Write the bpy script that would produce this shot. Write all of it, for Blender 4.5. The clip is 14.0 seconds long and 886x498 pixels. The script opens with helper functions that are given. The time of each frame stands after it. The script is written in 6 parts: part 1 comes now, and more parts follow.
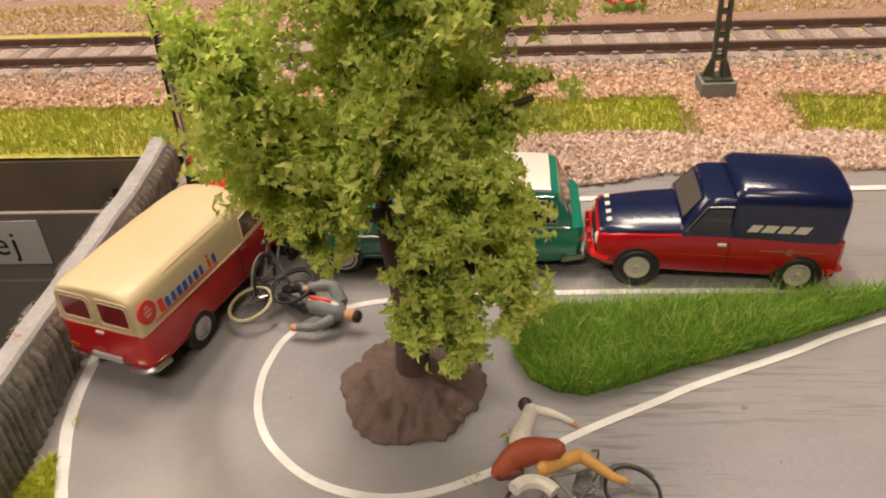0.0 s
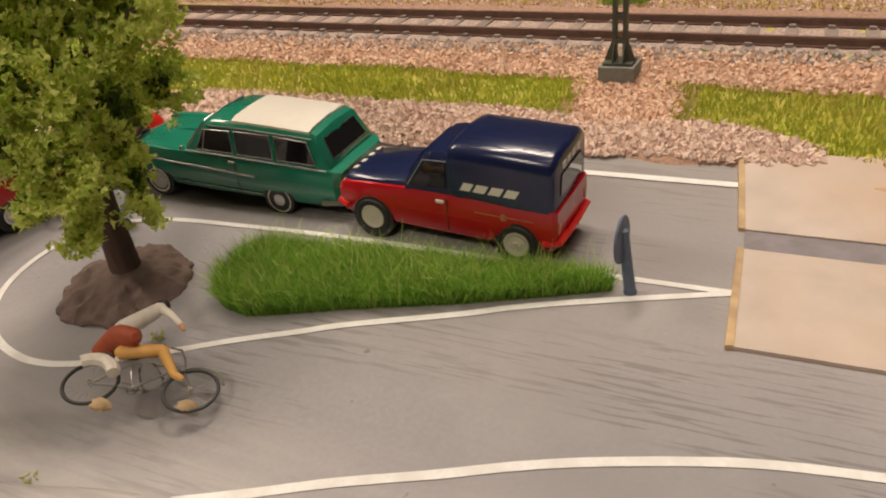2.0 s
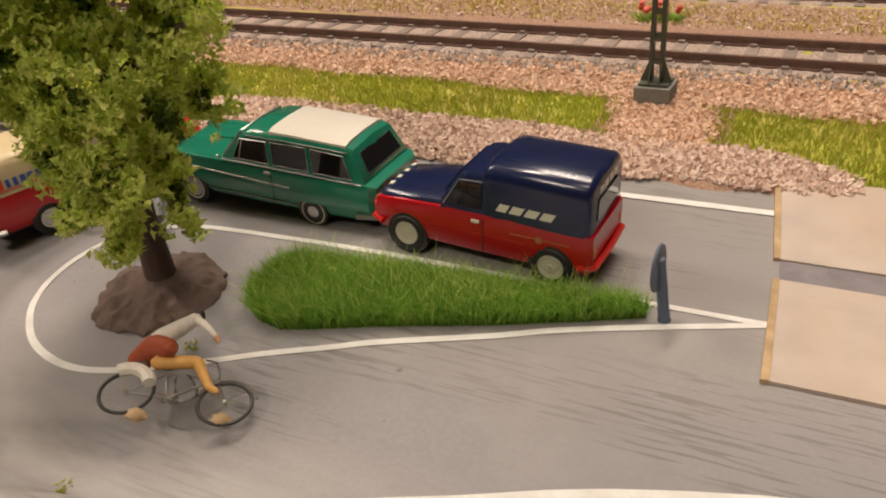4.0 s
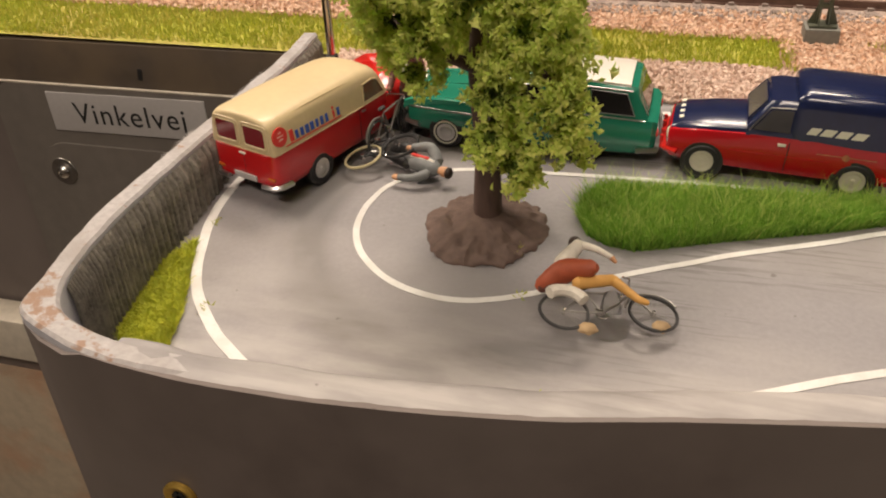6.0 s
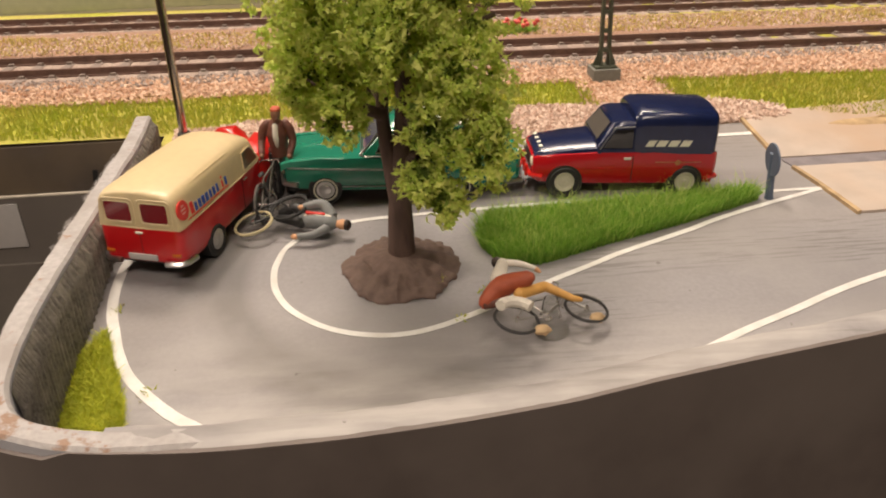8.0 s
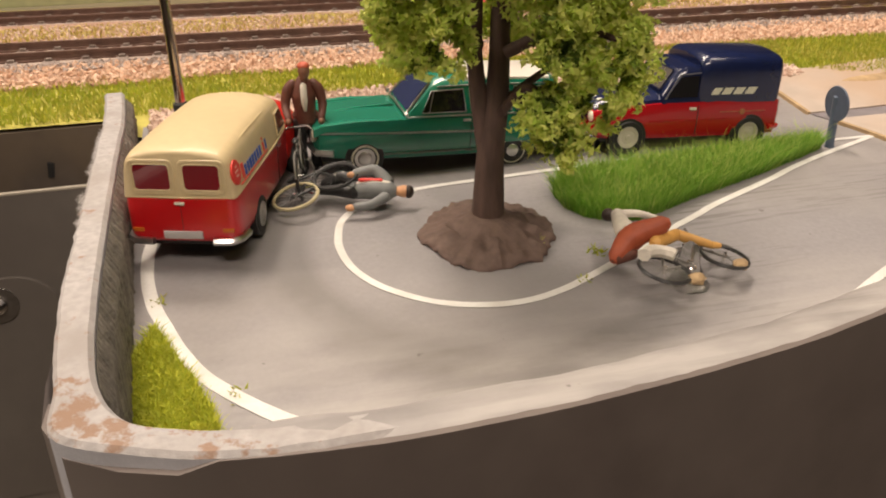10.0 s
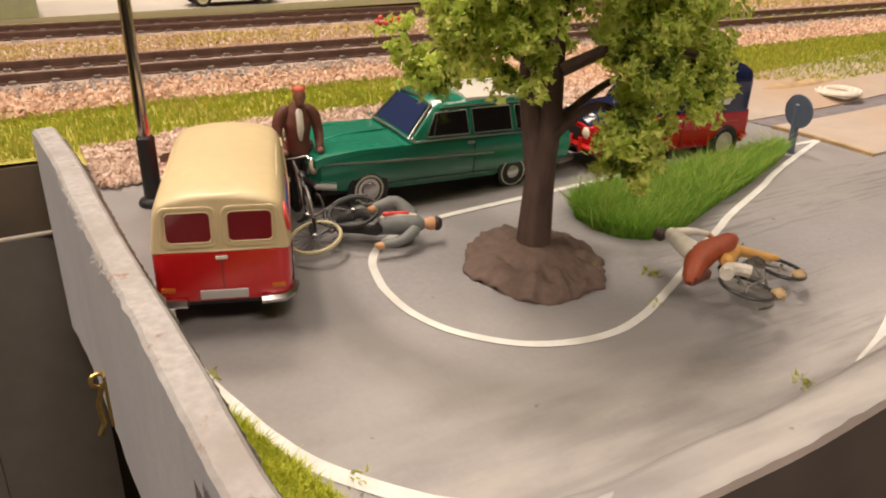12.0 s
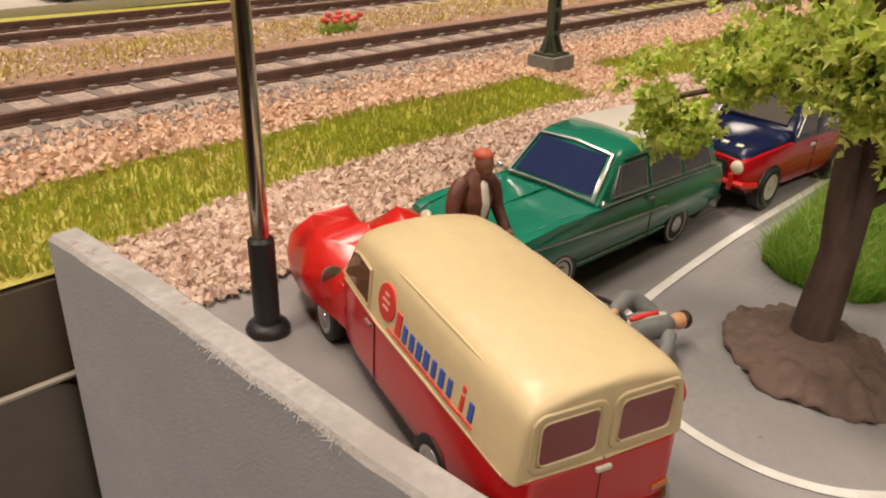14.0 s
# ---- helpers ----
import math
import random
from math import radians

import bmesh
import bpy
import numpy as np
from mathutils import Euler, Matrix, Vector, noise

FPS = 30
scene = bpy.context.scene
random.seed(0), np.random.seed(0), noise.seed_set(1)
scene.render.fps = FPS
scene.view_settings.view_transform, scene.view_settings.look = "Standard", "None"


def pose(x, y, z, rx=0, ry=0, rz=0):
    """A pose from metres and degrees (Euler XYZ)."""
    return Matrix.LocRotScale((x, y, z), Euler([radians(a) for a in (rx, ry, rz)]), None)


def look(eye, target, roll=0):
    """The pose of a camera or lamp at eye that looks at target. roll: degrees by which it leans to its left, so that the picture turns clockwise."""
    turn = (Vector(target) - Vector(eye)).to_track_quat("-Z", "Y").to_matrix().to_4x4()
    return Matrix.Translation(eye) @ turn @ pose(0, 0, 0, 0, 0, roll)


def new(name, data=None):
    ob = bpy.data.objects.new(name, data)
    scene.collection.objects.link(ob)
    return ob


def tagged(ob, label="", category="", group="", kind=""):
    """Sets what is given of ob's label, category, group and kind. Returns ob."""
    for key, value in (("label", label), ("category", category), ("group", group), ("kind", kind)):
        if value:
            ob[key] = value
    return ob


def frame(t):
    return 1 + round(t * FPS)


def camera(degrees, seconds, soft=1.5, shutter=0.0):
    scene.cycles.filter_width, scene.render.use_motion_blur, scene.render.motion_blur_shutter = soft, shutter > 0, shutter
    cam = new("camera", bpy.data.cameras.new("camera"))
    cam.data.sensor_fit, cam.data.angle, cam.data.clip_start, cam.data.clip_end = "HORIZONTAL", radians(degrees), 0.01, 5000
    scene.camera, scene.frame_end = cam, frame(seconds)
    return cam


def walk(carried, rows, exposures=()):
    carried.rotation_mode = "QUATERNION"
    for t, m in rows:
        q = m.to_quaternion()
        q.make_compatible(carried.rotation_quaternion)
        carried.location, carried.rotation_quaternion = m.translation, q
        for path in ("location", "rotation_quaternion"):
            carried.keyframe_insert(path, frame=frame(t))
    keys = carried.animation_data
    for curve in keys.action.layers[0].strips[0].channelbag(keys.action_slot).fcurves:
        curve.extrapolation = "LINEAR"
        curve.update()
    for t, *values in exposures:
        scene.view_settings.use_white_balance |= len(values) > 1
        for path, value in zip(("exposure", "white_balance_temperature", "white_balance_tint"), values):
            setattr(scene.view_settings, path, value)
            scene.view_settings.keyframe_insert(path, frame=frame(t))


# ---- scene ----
# the camera: seconds, place in metres, turn in degrees
cam = camera(57.83, 14.0, soft=2.0)
ROWS = [
    (0, 0.01606, 0.00313, 0.08456, 57.440, 3.273, 4.072),
    (0.5, 0.05908, -0.00924, 0.08418, 58.206, 3.999, 10.535),
    (1, 0.07387, -0.00694, 0.08161, 58.816, 4.146, 15.803),
    (1.5, 0.09331, 0.00281, 0.07150, 60.051, 4.766, 20.898),
    (2, 0.10292, 0.01362, 0.06757, 60.856, 5.292, 24.424),
    (4.5, 0.09733, 0.01339, 0.07083, 61.182, 4.082, 26.408),
    (5, 0.07834, 0.00822, 0.07049, 60.710, 3.386, 23.941),
    (5.5, 0.05277, -0.00761, 0.07062, 59.425, 3.054, 21.117),
    (6, 0.02996, -0.02697, 0.07405, 58.362, 2.179, 16.039),
    (6.5, 0.03405, -0.03206, 0.06878, 60.308, 1.407, 9.379),
    (7, 0.02062, -0.03287, 0.07489, 60.915, 1.322, 3.765),
    (7.5, 0.01471, -0.03772, 0.07497, 62.409, 1.616, -0.711),
    (8, -0.00128, -0.04018, 0.07170, 63.557, 1.830, -4.915),
    (8.5, -0.01053, -0.03749, 0.06535, 65.327, 2.326, -7.897),
    (9, -0.02366, -0.02868, 0.05901, 65.556, 1.921, -10.971),
    (11.5, -0.05174, -0.00830, 0.05064, 66.600, 0.770, -23.387),
    (12, -0.06504, 0.00388, 0.05120, 66.678, 0.107, -28.714),
    (12.5, -0.07535, 0.02607, 0.05382, 65.805, -0.661, -34.104),
    (13, -0.08649, 0.05402, 0.05344, 65.129, -1.256, -39.265),
    (13.5, -0.08913, 0.06640, 0.05523, 64.606, -1.595, -42.872),
    (14, -0.08923, 0.06880, 0.05311, 64.715, -1.097, -44.902),
]
walk(cam, [(t, pose(x, y, z, rx, ry, rz)) for t, x, y, z, rx, ry, rz in ROWS], [(0, -0.14), (1, -0.36), (5, -0.34), (6.5, 0.0), (7.5, -0.05), (9, 0.02), (12, -0.05), (14, -0.25)])

# ---- light: warm ceiling lamps of an exhibition hall ----
world = bpy.data.worlds.new("hall")
scene.world = world
world.use_nodes = True
world.node_tree.nodes["Background"].inputs[0].default_value = (1.0, 0.9, 0.78, 1)
world.node_tree.nodes["Background"].inputs[1].default_value = 0.008


def ceiling_lamp(x, y, z, sx, sy, watts):
    lamp = bpy.data.lights.new("ceiling_lamp", "AREA")
    lamp.shape, lamp.size, lamp.size_y = "RECTANGLE", sx, sy
    lamp.energy, lamp.color = watts, (1.0, 0.835, 0.69)
    ob = new("ceiling_lamp", lamp)
    ob.matrix_world = look((x, y, z), (x * 0.2, y * 0.2 + 0.1, 0.0))
    return ob


ceiling_lamp(-0.35, 0.30, 1.45, 0.4, 0.15, 12)
ceiling_lamp(-1.25, 0.25, 1.10, 0.25, 0.6, 11)
ceiling_lamp(0.55, -0.25, 1.45, 0.6, 0.2, 4.5)
ceiling_lamp(-0.1, -1.1, 1.30, 0.7, 0.22, 13.5)
ceiling_lamp(0.05, 0.75, 1.45, 0.7, 0.26, 19)

# ---- materials ----


def rgb(r, g, b):
    return (r, g, b, 1.0)


def material(name, color, rough=0.6, metal=0.0, spread=0.12, scale=600.0, bump=0.0, bump_scale=2500.0, coat=0.0, stain=None, stain_scale=60.0, by_island=0.0, by_object=0.0, hue_to=None, stretch=None):
    """A surface with grain, a coarser mottling and fine relief; scale in cycles a metre."""
    m = bpy.data.materials.new(name)
    m.use_nodes = True
    nt = m.node_tree
    n, l = nt.nodes, nt.links
    b = n["Principled BSDF"]
    b.inputs["Roughness"].default_value = rough
    b.inputs["Metallic"].default_value = metal
    if coat:
        b.inputs["Coat Weight"].default_value = coat
        b.inputs["Coat Roughness"].default_value = 0.12
    co = n.new("ShaderNodeTexCoord")
    vec = co.outputs["Object"]
    if stretch:
        mp = n.new("ShaderNodeMapping")
        mp.inputs["Scale"].default_value = stretch
        l.new(vec, mp.inputs["Vector"])
        vec = mp.outputs["Vector"]
    fine = n.new("ShaderNodeTexNoise")
    fine.inputs["Scale"].default_value = scale
    fine.inputs["Detail"].default_value = 5
    l.new(vec, fine.inputs["Vector"])
    coarse = n.new("ShaderNodeTexNoise")
    coarse.inputs["Scale"].default_value = stain_scale
    coarse.inputs["Detail"].default_value = 4
    l.new(vec, coarse.inputs["Vector"])
    ramp = n.new("ShaderNodeValToRGB")
    lo = [max(0.0, c * (1 - spread)) for c in color]
    hi = [min(1.0, c * (1 + spread)) for c in color]
    ramp.color_ramp.elements[0].position, ramp.color_ramp.elements[1].position = 0.3, 0.7
    ramp.color_ramp.elements[0].color, ramp.color_ramp.elements[1].color = rgb(*lo), rgb(*hi)
    l.new(fine.outputs["Fac"], ramp.inputs["Fac"])
    out = ramp.outputs["Color"]
    if stain:
        mix = n.new("ShaderNodeMix")
        mix.data_type = "RGBA"
        sr = n.new("ShaderNodeValToRGB")
        sr.color_ramp.elements[0].position, sr.color_ramp.elements[1].position = 0.42, 0.68
        l.new(coarse.outputs["Fac"], sr.inputs["Fac"])
        l.new(sr.outputs["Color"], mix.inputs["Factor"])
        l.new(out, mix.inputs["A"])
        mix.inputs["B"].default_value = rgb(*stain)
        out = mix.outputs["Result"]
    if by_island or by_object or hue_to:
        mix = n.new("ShaderNodeMix")
        mix.data_type = "RGBA"
        if by_object:
            src = n.new("ShaderNodeObjectInfo").outputs["Random"]
        else:
            src = n.new("ShaderNodeNewGeometry").outputs["Random Per Island"]
        l.new(src, mix.inputs["Factor"])
        l.new(out, mix.inputs["A"])
        amount = by_island or by_object
        mix.inputs["B"].default_value = rgb(*(hue_to or [c * (1 - amount) for c in color]))
        out = mix.outputs["Result"]
    l.new(out, b.inputs["Base Color"])
    if bump:
        bn = n.new("ShaderNodeTexNoise")
        bn.inputs["Scale"].default_value = bump_scale
        bn.inputs["Detail"].default_value = 4
        l.new(vec, bn.inputs["Vector"])
        bp = n.new("ShaderNodeBump")
        bp.inputs["Strength"].default_value = bump
        bp.inputs["Distance"].default_value = 0.0003
        l.new(bn.outputs["Fac"], bp.inputs["Height"])
        l.new(bp.outputs["Normal"], b.inputs["Normal"])
    return m


def glass(name, color, rough=0.05, alpha=0.0):
    m = bpy.data.materials.new(name)
    m.use_nodes = True
    b = m.node_tree.nodes["Principled BSDF"]
    b.inputs["Base Color"].default_value = rgb(*color)
    b.inputs["Roughness"].default_value = rough
    b.inputs["Coat Weight"].default_value = 0.6
    if alpha:
        b.inputs["Transmission Weight"].default_value = alpha
        b.inputs["IOR"].default_value = 1.2
    return m



def road_material():
    """Brushed grey road paint: streaks along the lanes, a worn ring round the bend, pale scuffs near the rim."""
    m = material("painted_road_grey", (0.285, 0.273, 0.280), 0.68, spread=0.06, scale=1200, bump=0.12, bump_scale=1500, stain=(0.240, 0.228, 0.230), stain_scale=22)
    nt = m.node_tree
    n, l = nt.nodes, nt.links
    b = n["Principled BSDF"]
    src = b.inputs["Base Color"].links[0].from_socket
    co = n.new("ShaderNodeTexCoord").outputs["Object"]

    def layer(src, fac, color):
        mix = n.new("ShaderNodeMix")
        mix.data_type = "RGBA"
        l.new(fac, mix.inputs["Factor"])
        l.new(src, mix.inputs["A"])
        mix.inputs["B"].default_value = rgb(*color)
        return mix.outputs["Result"]

    def ramp(fac, stops):
        r = n.new("ShaderNodeValToRGB")
        while len(r.color_ramp.elements) < len(stops):
            r.color_ramp.elements.new(0.5)
        for e, (p, v) in zip(r.color_ramp.elements, stops):
            e.position, e.color = p, (v, v, v, 1)
        l.new(fac, r.inputs["Fac"])
        return r.outputs["Color"]

    def times(a, b_):
        k = n.new("ShaderNodeMath")
        k.operation = "MULTIPLY"
        l.new(a, k.inputs[0])
        if isinstance(b_, float):
            k.inputs[1].default_value = b_
        else:
            l.new(b_, k.inputs[1])
        return k.outputs[0]

    def noise_at(scale, stretch, turn=0.0, detail=5):
        mp = n.new("ShaderNodeMapping")
        mp.inputs["Scale"].default_value = stretch
        mp.inputs["Rotation"].default_value = (0, 0, radians(turn))
        l.new(co, mp.inputs["Vector"])
        t = n.new("ShaderNodeTexNoise")
        t.inputs["Scale"].default_value = scale
        t.inputs["Detail"].default_value = detail
        l.new(mp.outputs["Vector"], t.inputs["Vector"])
        return t.outputs["Fac"]
    # distance from the bend's centre
    d = n.new("ShaderNodeVectorMath")
    d.operation = "DISTANCE"
    flat = n.new("ShaderNodeVectorMath")
    flat.operation = "MULTIPLY"
    flat.inputs[1].default_value = (1, 1, 0)
    l.new(co, flat.inputs[0])
    l.new(flat.outputs["Vector"], d.inputs[0])
    d.inputs[1].default_value = (0.0, 0.0945, 0)
    rad = times(d.outputs["Value"], 20.0)
    sep = n.new("ShaderNodeSeparateXYZ")
    l.new(co, sep.inputs[0])
    # worn ring round the bend
    shift = n.new("ShaderNodeMath")
    l.new(times(sep.outputs["X"], -10.0), shift.inputs[0])
    shift.inputs[1].default_value = 0.5
    left = ramp(shift.outputs[0], ((0.15, 0.0), (0.42, 0.9), (0.70, 1.0)))
    band = ramp(rad, ((0.53, 0.0), (0.60, 1.0), (0.68, 1.0), (0.78, 0.0)))
    src = layer(src, times(times(times(band, left), ramp(noise_at(70, (1, 1, 1)), ((0.25, 0.65), (0.7, 1.0)))), 0.95), (0.155, 0.149, 0.149))
    # long dark scratches along the lane on the right
    scr = ramp(noise_at(1500, (0.06, 1.0, 1), -12, 5), ((0.54, 0.0), (0.60, 1.0)))
    patch = ramp(noise_at(34, (0.6, 1.6, 1), -16, 3), ((0.46, 0.0), (0.60, 1.0)))
    right = ramp(times(sep.outputs["X"], 10.0), ((0.08, 0.0), (0.30, 1.0), (1.0, 0.7)))
    src = layer(src, times(times(times(scr, patch), right), 0.62), (0.115, 0.107, 0.10))
    # warm brown wash
    src = layer(src, times(ramp(noise_at(14, (0.6, 1.6, 1), -10, 3), ((0.42, 0.0), (0.7, 1.0))), 0.45), (0.255, 0.222, 0.188))
    # pale scuffed plaster near the front rim of the bend
    front = ramp(times(sep.outputs["Y"], 10.0), ((0.54, 1.0), (0.66, 0.60), (0.78, 0.0)))
    pale = ramp(noise_at(110, (0.5, 1.4, 1), 8, 8), ((0.34, 0.0), (0.60, 1.0)))
    src = layer(src, times(times(front, pale), 0.8), (0.46, 0.435, 0.415))
    # streaks brushed along the rim and soft cloudy dirt
    sweep = ramp(noise_at(420, (0.07, 1.0, 1), 8, 6), ((0.47, 0.0), (0.60, 1.0)))
    src = layer(src, times(times(sweep, front), 0.30), (0.20, 0.187, 0.178))
    src = layer(src, times(ramp(noise_at(48, (1, 1, 1), 0, 6), ((0.52, 0.0), (0.72, 1.0))), 0.4), (0.36, 0.345, 0.335))
    # small dark specks
    speck = ramp(noise_at(420, (1, 1, 1), 0, 2), ((0.74, 0.0), (0.78, 1.0)))
    src = layer(src, times(speck, 0.6), (0.12, 0.11, 0.10))
    l.new(src, b.inputs["Base Color"])
    return m


def see_through(m, amount):
    """Lets part of the light pass through thin fibres and foam."""
    n, l = m.node_tree.nodes, m.node_tree.links
    b = n["Principled BSDF"]
    tr = n.new("ShaderNodeBsdfTranslucent")
    l.new(b.inputs["Base Color"].links[0].from_socket, tr.inputs["Color"])
    mix = n.new("ShaderNodeMixShader")
    mix.inputs[0].default_value = amount
    l.new(b.outputs[0], mix.inputs[1])
    l.new(tr.outputs[0], mix.inputs[2])
    l.new(mix.outputs[0], n["Material Output"].inputs["Surface"])
    return m


ROAD = road_material()
LINE = material("white_line_paint", (0.72, 0.71, 0.68), 0.6, spread=0.06, scale=1500, stain=(0.62, 0.60, 0.56), stain_scale=220)
PLASTER = material("plaster_rim_grey", (0.40, 0.38, 0.375), 0.85, spread=0.14, scale=900, bump=0.5, bump_scale=1100, stain=(0.33, 0.305, 0.29), stain_scale=130)


def chips(m, at, reach, color):
    """Ragged brown chips and dirt round one worn corner."""
    n, l = m.node_tree.nodes, m.node_tree.links
    b = n["Principled BSDF"]
    old = b.inputs["Base Color"].links[0].from_socket
    geo = n.new("ShaderNodeNewGeometry")
    d = n.new("ShaderNodeVectorMath")
    d.operation = "DISTANCE"
    d.inputs[1].default_value = at
    l.new(geo.outputs["Position"], d.inputs[0])
    near = n.new("ShaderNodeMapRange")
    near.inputs["From Min"].default_value, near.inputs["From Max"].default_value = reach, 0.0
    near.inputs["To Min"].default_value, near.inputs["To Max"].default_value = -0.06, 0.11
    l.new(d.outputs["Value"], near.inputs["Value"])
    t = n.new("ShaderNodeTexNoise")
    t.inputs["Scale"].default_value, t.inputs["Detail"].default_value, t.inputs["Roughness"].default_value = 190, 7, 0.68
    l.new(geo.outputs["Position"], t.inputs["Vector"])
    add = n.new("ShaderNodeMath")
    l.new(t.outputs["Fac"], add.inputs[0])
    l.new(near.outputs["Result"], add.inputs[1])
    cut = n.new("ShaderNodeMapRange")
    cut.inputs["From Min"].default_value, cut.inputs["From Max"].default_value, cut.inputs["To Max"].default_value = 0.575, 0.635, 0.8
    l.new(add.outputs[0], cut.inputs["Value"])
    mix = n.new("ShaderNodeMix")
    mix.data_type = "RGBA"
    l.new(cut.outputs["Result"], mix.inputs["Factor"])
    l.new(old, mix.inputs["A"])
    mix.inputs["B"].default_value = rgb(*color)
    l.new(mix.outputs["Result"], b.inputs["Base Color"])


chips(PLASTER, (-0.060, 0.046, 0.009), 0.035, (0.27, 0.155, 0.09))
WALLGREY = material("grey_painted_board", (0.54, 0.54, 0.58), 0.7, spread=0.05, scale=500, bump=0.2, stain=(0.48, 0.48, 0.515), stain_scale=30)
STONE = material("moulded_stone_wall", (0.18, 0.165, 0.14), 0.85, spread=0.35, scale=1300, bump=1.0, bump_scale=1600, stain=(0.27, 0.25, 0.21), stain_scale=400)
FASCIA = material("dark_brown_fascia_paint", (0.135, 0.110, 0.100), 0.5, spread=0.12, scale=150, stain=(0.19, 0.161, 0.145), stain_scale=16)
PANEL = material("grey_brown_panel_paint", (0.19, 0.17, 0.15), 0.45, spread=0.08, scale=200, stain=(0.16, 0.14, 0.125), stain_scale=20)
STRIP = material("brown_fascia_strip", (0.10, 0.08, 0.065), 0.6, spread=0.2, scale=150, stain=(0.16, 0.12, 0.08), stain_scale=40)
CREAM_EDGE = material("cream_board_edge", (0.62, 0.56, 0.46), 0.6, spread=0.12, scale=200)
EARTH = material("brown_clay_mound", (0.145, 0.098, 0.080), 0.8, spread=0.2, scale=500, bump=1.0, bump_scale=600)
BARK = material("brown_plastic_bark", (0.098, 0.060, 0.047), 0.75, spread=0.25, scale=900, bump=0.8, bump_scale=900, stretch=(1, 1, 0.25))
LEAF = material("yellow_green_foam_flock", (0.90, 0.92, 0.27), 0.7, spread=0.25, scale=160, by_island=0.5, hue_to=(0.58, 0.74, 0.13))
# darker copy of the leaf flock: shade inside the crown is put into the colour
LEAF_SHADE = material("shade_green_foam_flock", (0.26, 0.36, 0.06), 0.85, spread=0.3, scale=160, by_island=0.5, hue_to=(0.11, 0.18, 0.03))
GRASS = material("green_grass_fibre", (0.17, 0.40, 0.035), 0.6, spread=0.2, scale=300, by_island=0.5, hue_to=(0.36, 0.54, 0.09), stain=(0.10, 0.28, 0.022), stain_scale=70)
GRASS_LIGHT = material("light_green_grass_fibre", (0.36, 0.56, 0.08), 0.6, spread=0.2, scale=300, by_island=0.5, hue_to=(0.62, 0.66, 0.20))
GRASS_BASE = material("green_grass_ground", (0.05, 0.13, 0.012), 0.9, spread=0.3, scale=900)
MEADOW = material("yellow_green_grass_fibre", (0.55, 0.54, 0.065), 0.65, spread=0.3, scale=300, by_island=0.5, hue_to=(0.34, 0.42, 0.045), stain=(0.62, 0.51, 0.12), stain_scale=45)
for m in (LEAF, LEAF_SHADE, GRASS, GRASS_LIGHT, MEADOW):
    see_through(m, 0.42)
MEADOW_BASE = material("yellow_green_grass_ground", (0.40, 0.40, 0.05), 0.9, spread=0.3, scale=700, stain=(0.48, 0.40, 0.12), stain_scale=40)
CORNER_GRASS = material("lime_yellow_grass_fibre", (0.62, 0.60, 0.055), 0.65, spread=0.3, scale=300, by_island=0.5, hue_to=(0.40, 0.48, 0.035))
DRY = material("dry_straw_grass", (0.66, 0.50, 0.18), 0.8, spread=0.25, scale=400, by_island=0.5, hue_to=(0.55, 0.50, 0.12))
GRAVEL = material("pink_granite_gravel", (0.44, 0.29, 0.22), 0.85, spread=0.25, scale=900, by_island=0.5, hue_to=(0.74, 0.59, 0.49))
GRAVEL_RED = material("orange_gravel", (0.50, 0.29, 0.18), 0.85, spread=0.25, scale=900, by_island=0.5, hue_to=(0.74, 0.54, 0.40))
GRAVEL_BASE = material("gravel_bed", (0.34, 0.21, 0.145), 0.9, spread=0.35, scale=1400, bump=1.0, bump_scale=1500)
BALLAST = material("grey_brown_track_ballast", (0.38, 0.295, 0.245), 0.9, spread=0.45, scale=1500, bump=1.0, bump_scale=1600)
BALLAST_GRAIN = material("grey_ballast_grain", (0.30, 0.25, 0.225), 0.9, spread=0.2, scale=900, by_island=0.5, hue_to=(0.44, 0.37, 0.33))
SLEEPER = material("weathered_sleeper", (0.27, 0.215, 0.185), 0.8, spread=0.2, scale=700, by_object=0.25)
RAIL = material("rusty_rail_side", (0.15, 0.085, 0.065), 0.55, spread=0.2, scale=400)
CONCRETE = material("grey_green_mast_footing", (0.19, 0.19, 0.165), 0.7, spread=0.1, scale=700)
MAST = material("dark_green_mast_paint", (0.075, 0.082, 0.055), 0.5, spread=0.1, scale=500)
BLACK = material("black_plastic", (0.022, 0.022, 0.022), 0.45, spread=0.1)
TYRE = material("rubber_tyre", (0.018, 0.018, 0.018), 0.6, spread=0.1)
CHROME = material("chrome_trim", (0.62, 0.61, 0.60), 0.30, 1.0, spread=0.03)
RED = material("red_car_lacquer", (0.40, 0.004, 0.009), 0.26, spread=0.03, coat=0.4)
VAN_RED = material("signal_red_van_lacquer", (0.55, 0.006, 0.010), 0.28, spread=0.03, coat=0.4)
BRIGHT_RED = material("bright_red_plastic", (0.60, 0.018, 0.014), 0.3, spread=0.03, coat=0.4)
CREAM = material("cream_car_lacquer", (0.66, 0.53, 0.31), 0.45, spread=0.04, coat=0.12, stain=(0.62, 0.49, 0.28), stain_scale=40, bump=0.05, bump_scale=700)
GREEN = material("turquoise_green_lacquer", (0.014, 0.215, 0.135), 0.25, spread=0.05, coat=0.7)
BLUE = material("navy_blue_lacquer", (0.008, 0.014, 0.055), 0.24, spread=0.12, scale=500, coat=0.4)
WHITE = material("white_car_lacquer", (0.80, 0.76, 0.68), 0.35, spread=0.02, coat=0.3)
HUB = material("cream_hub", (0.55, 0.52, 0.42), 0.4, spread=0.05)
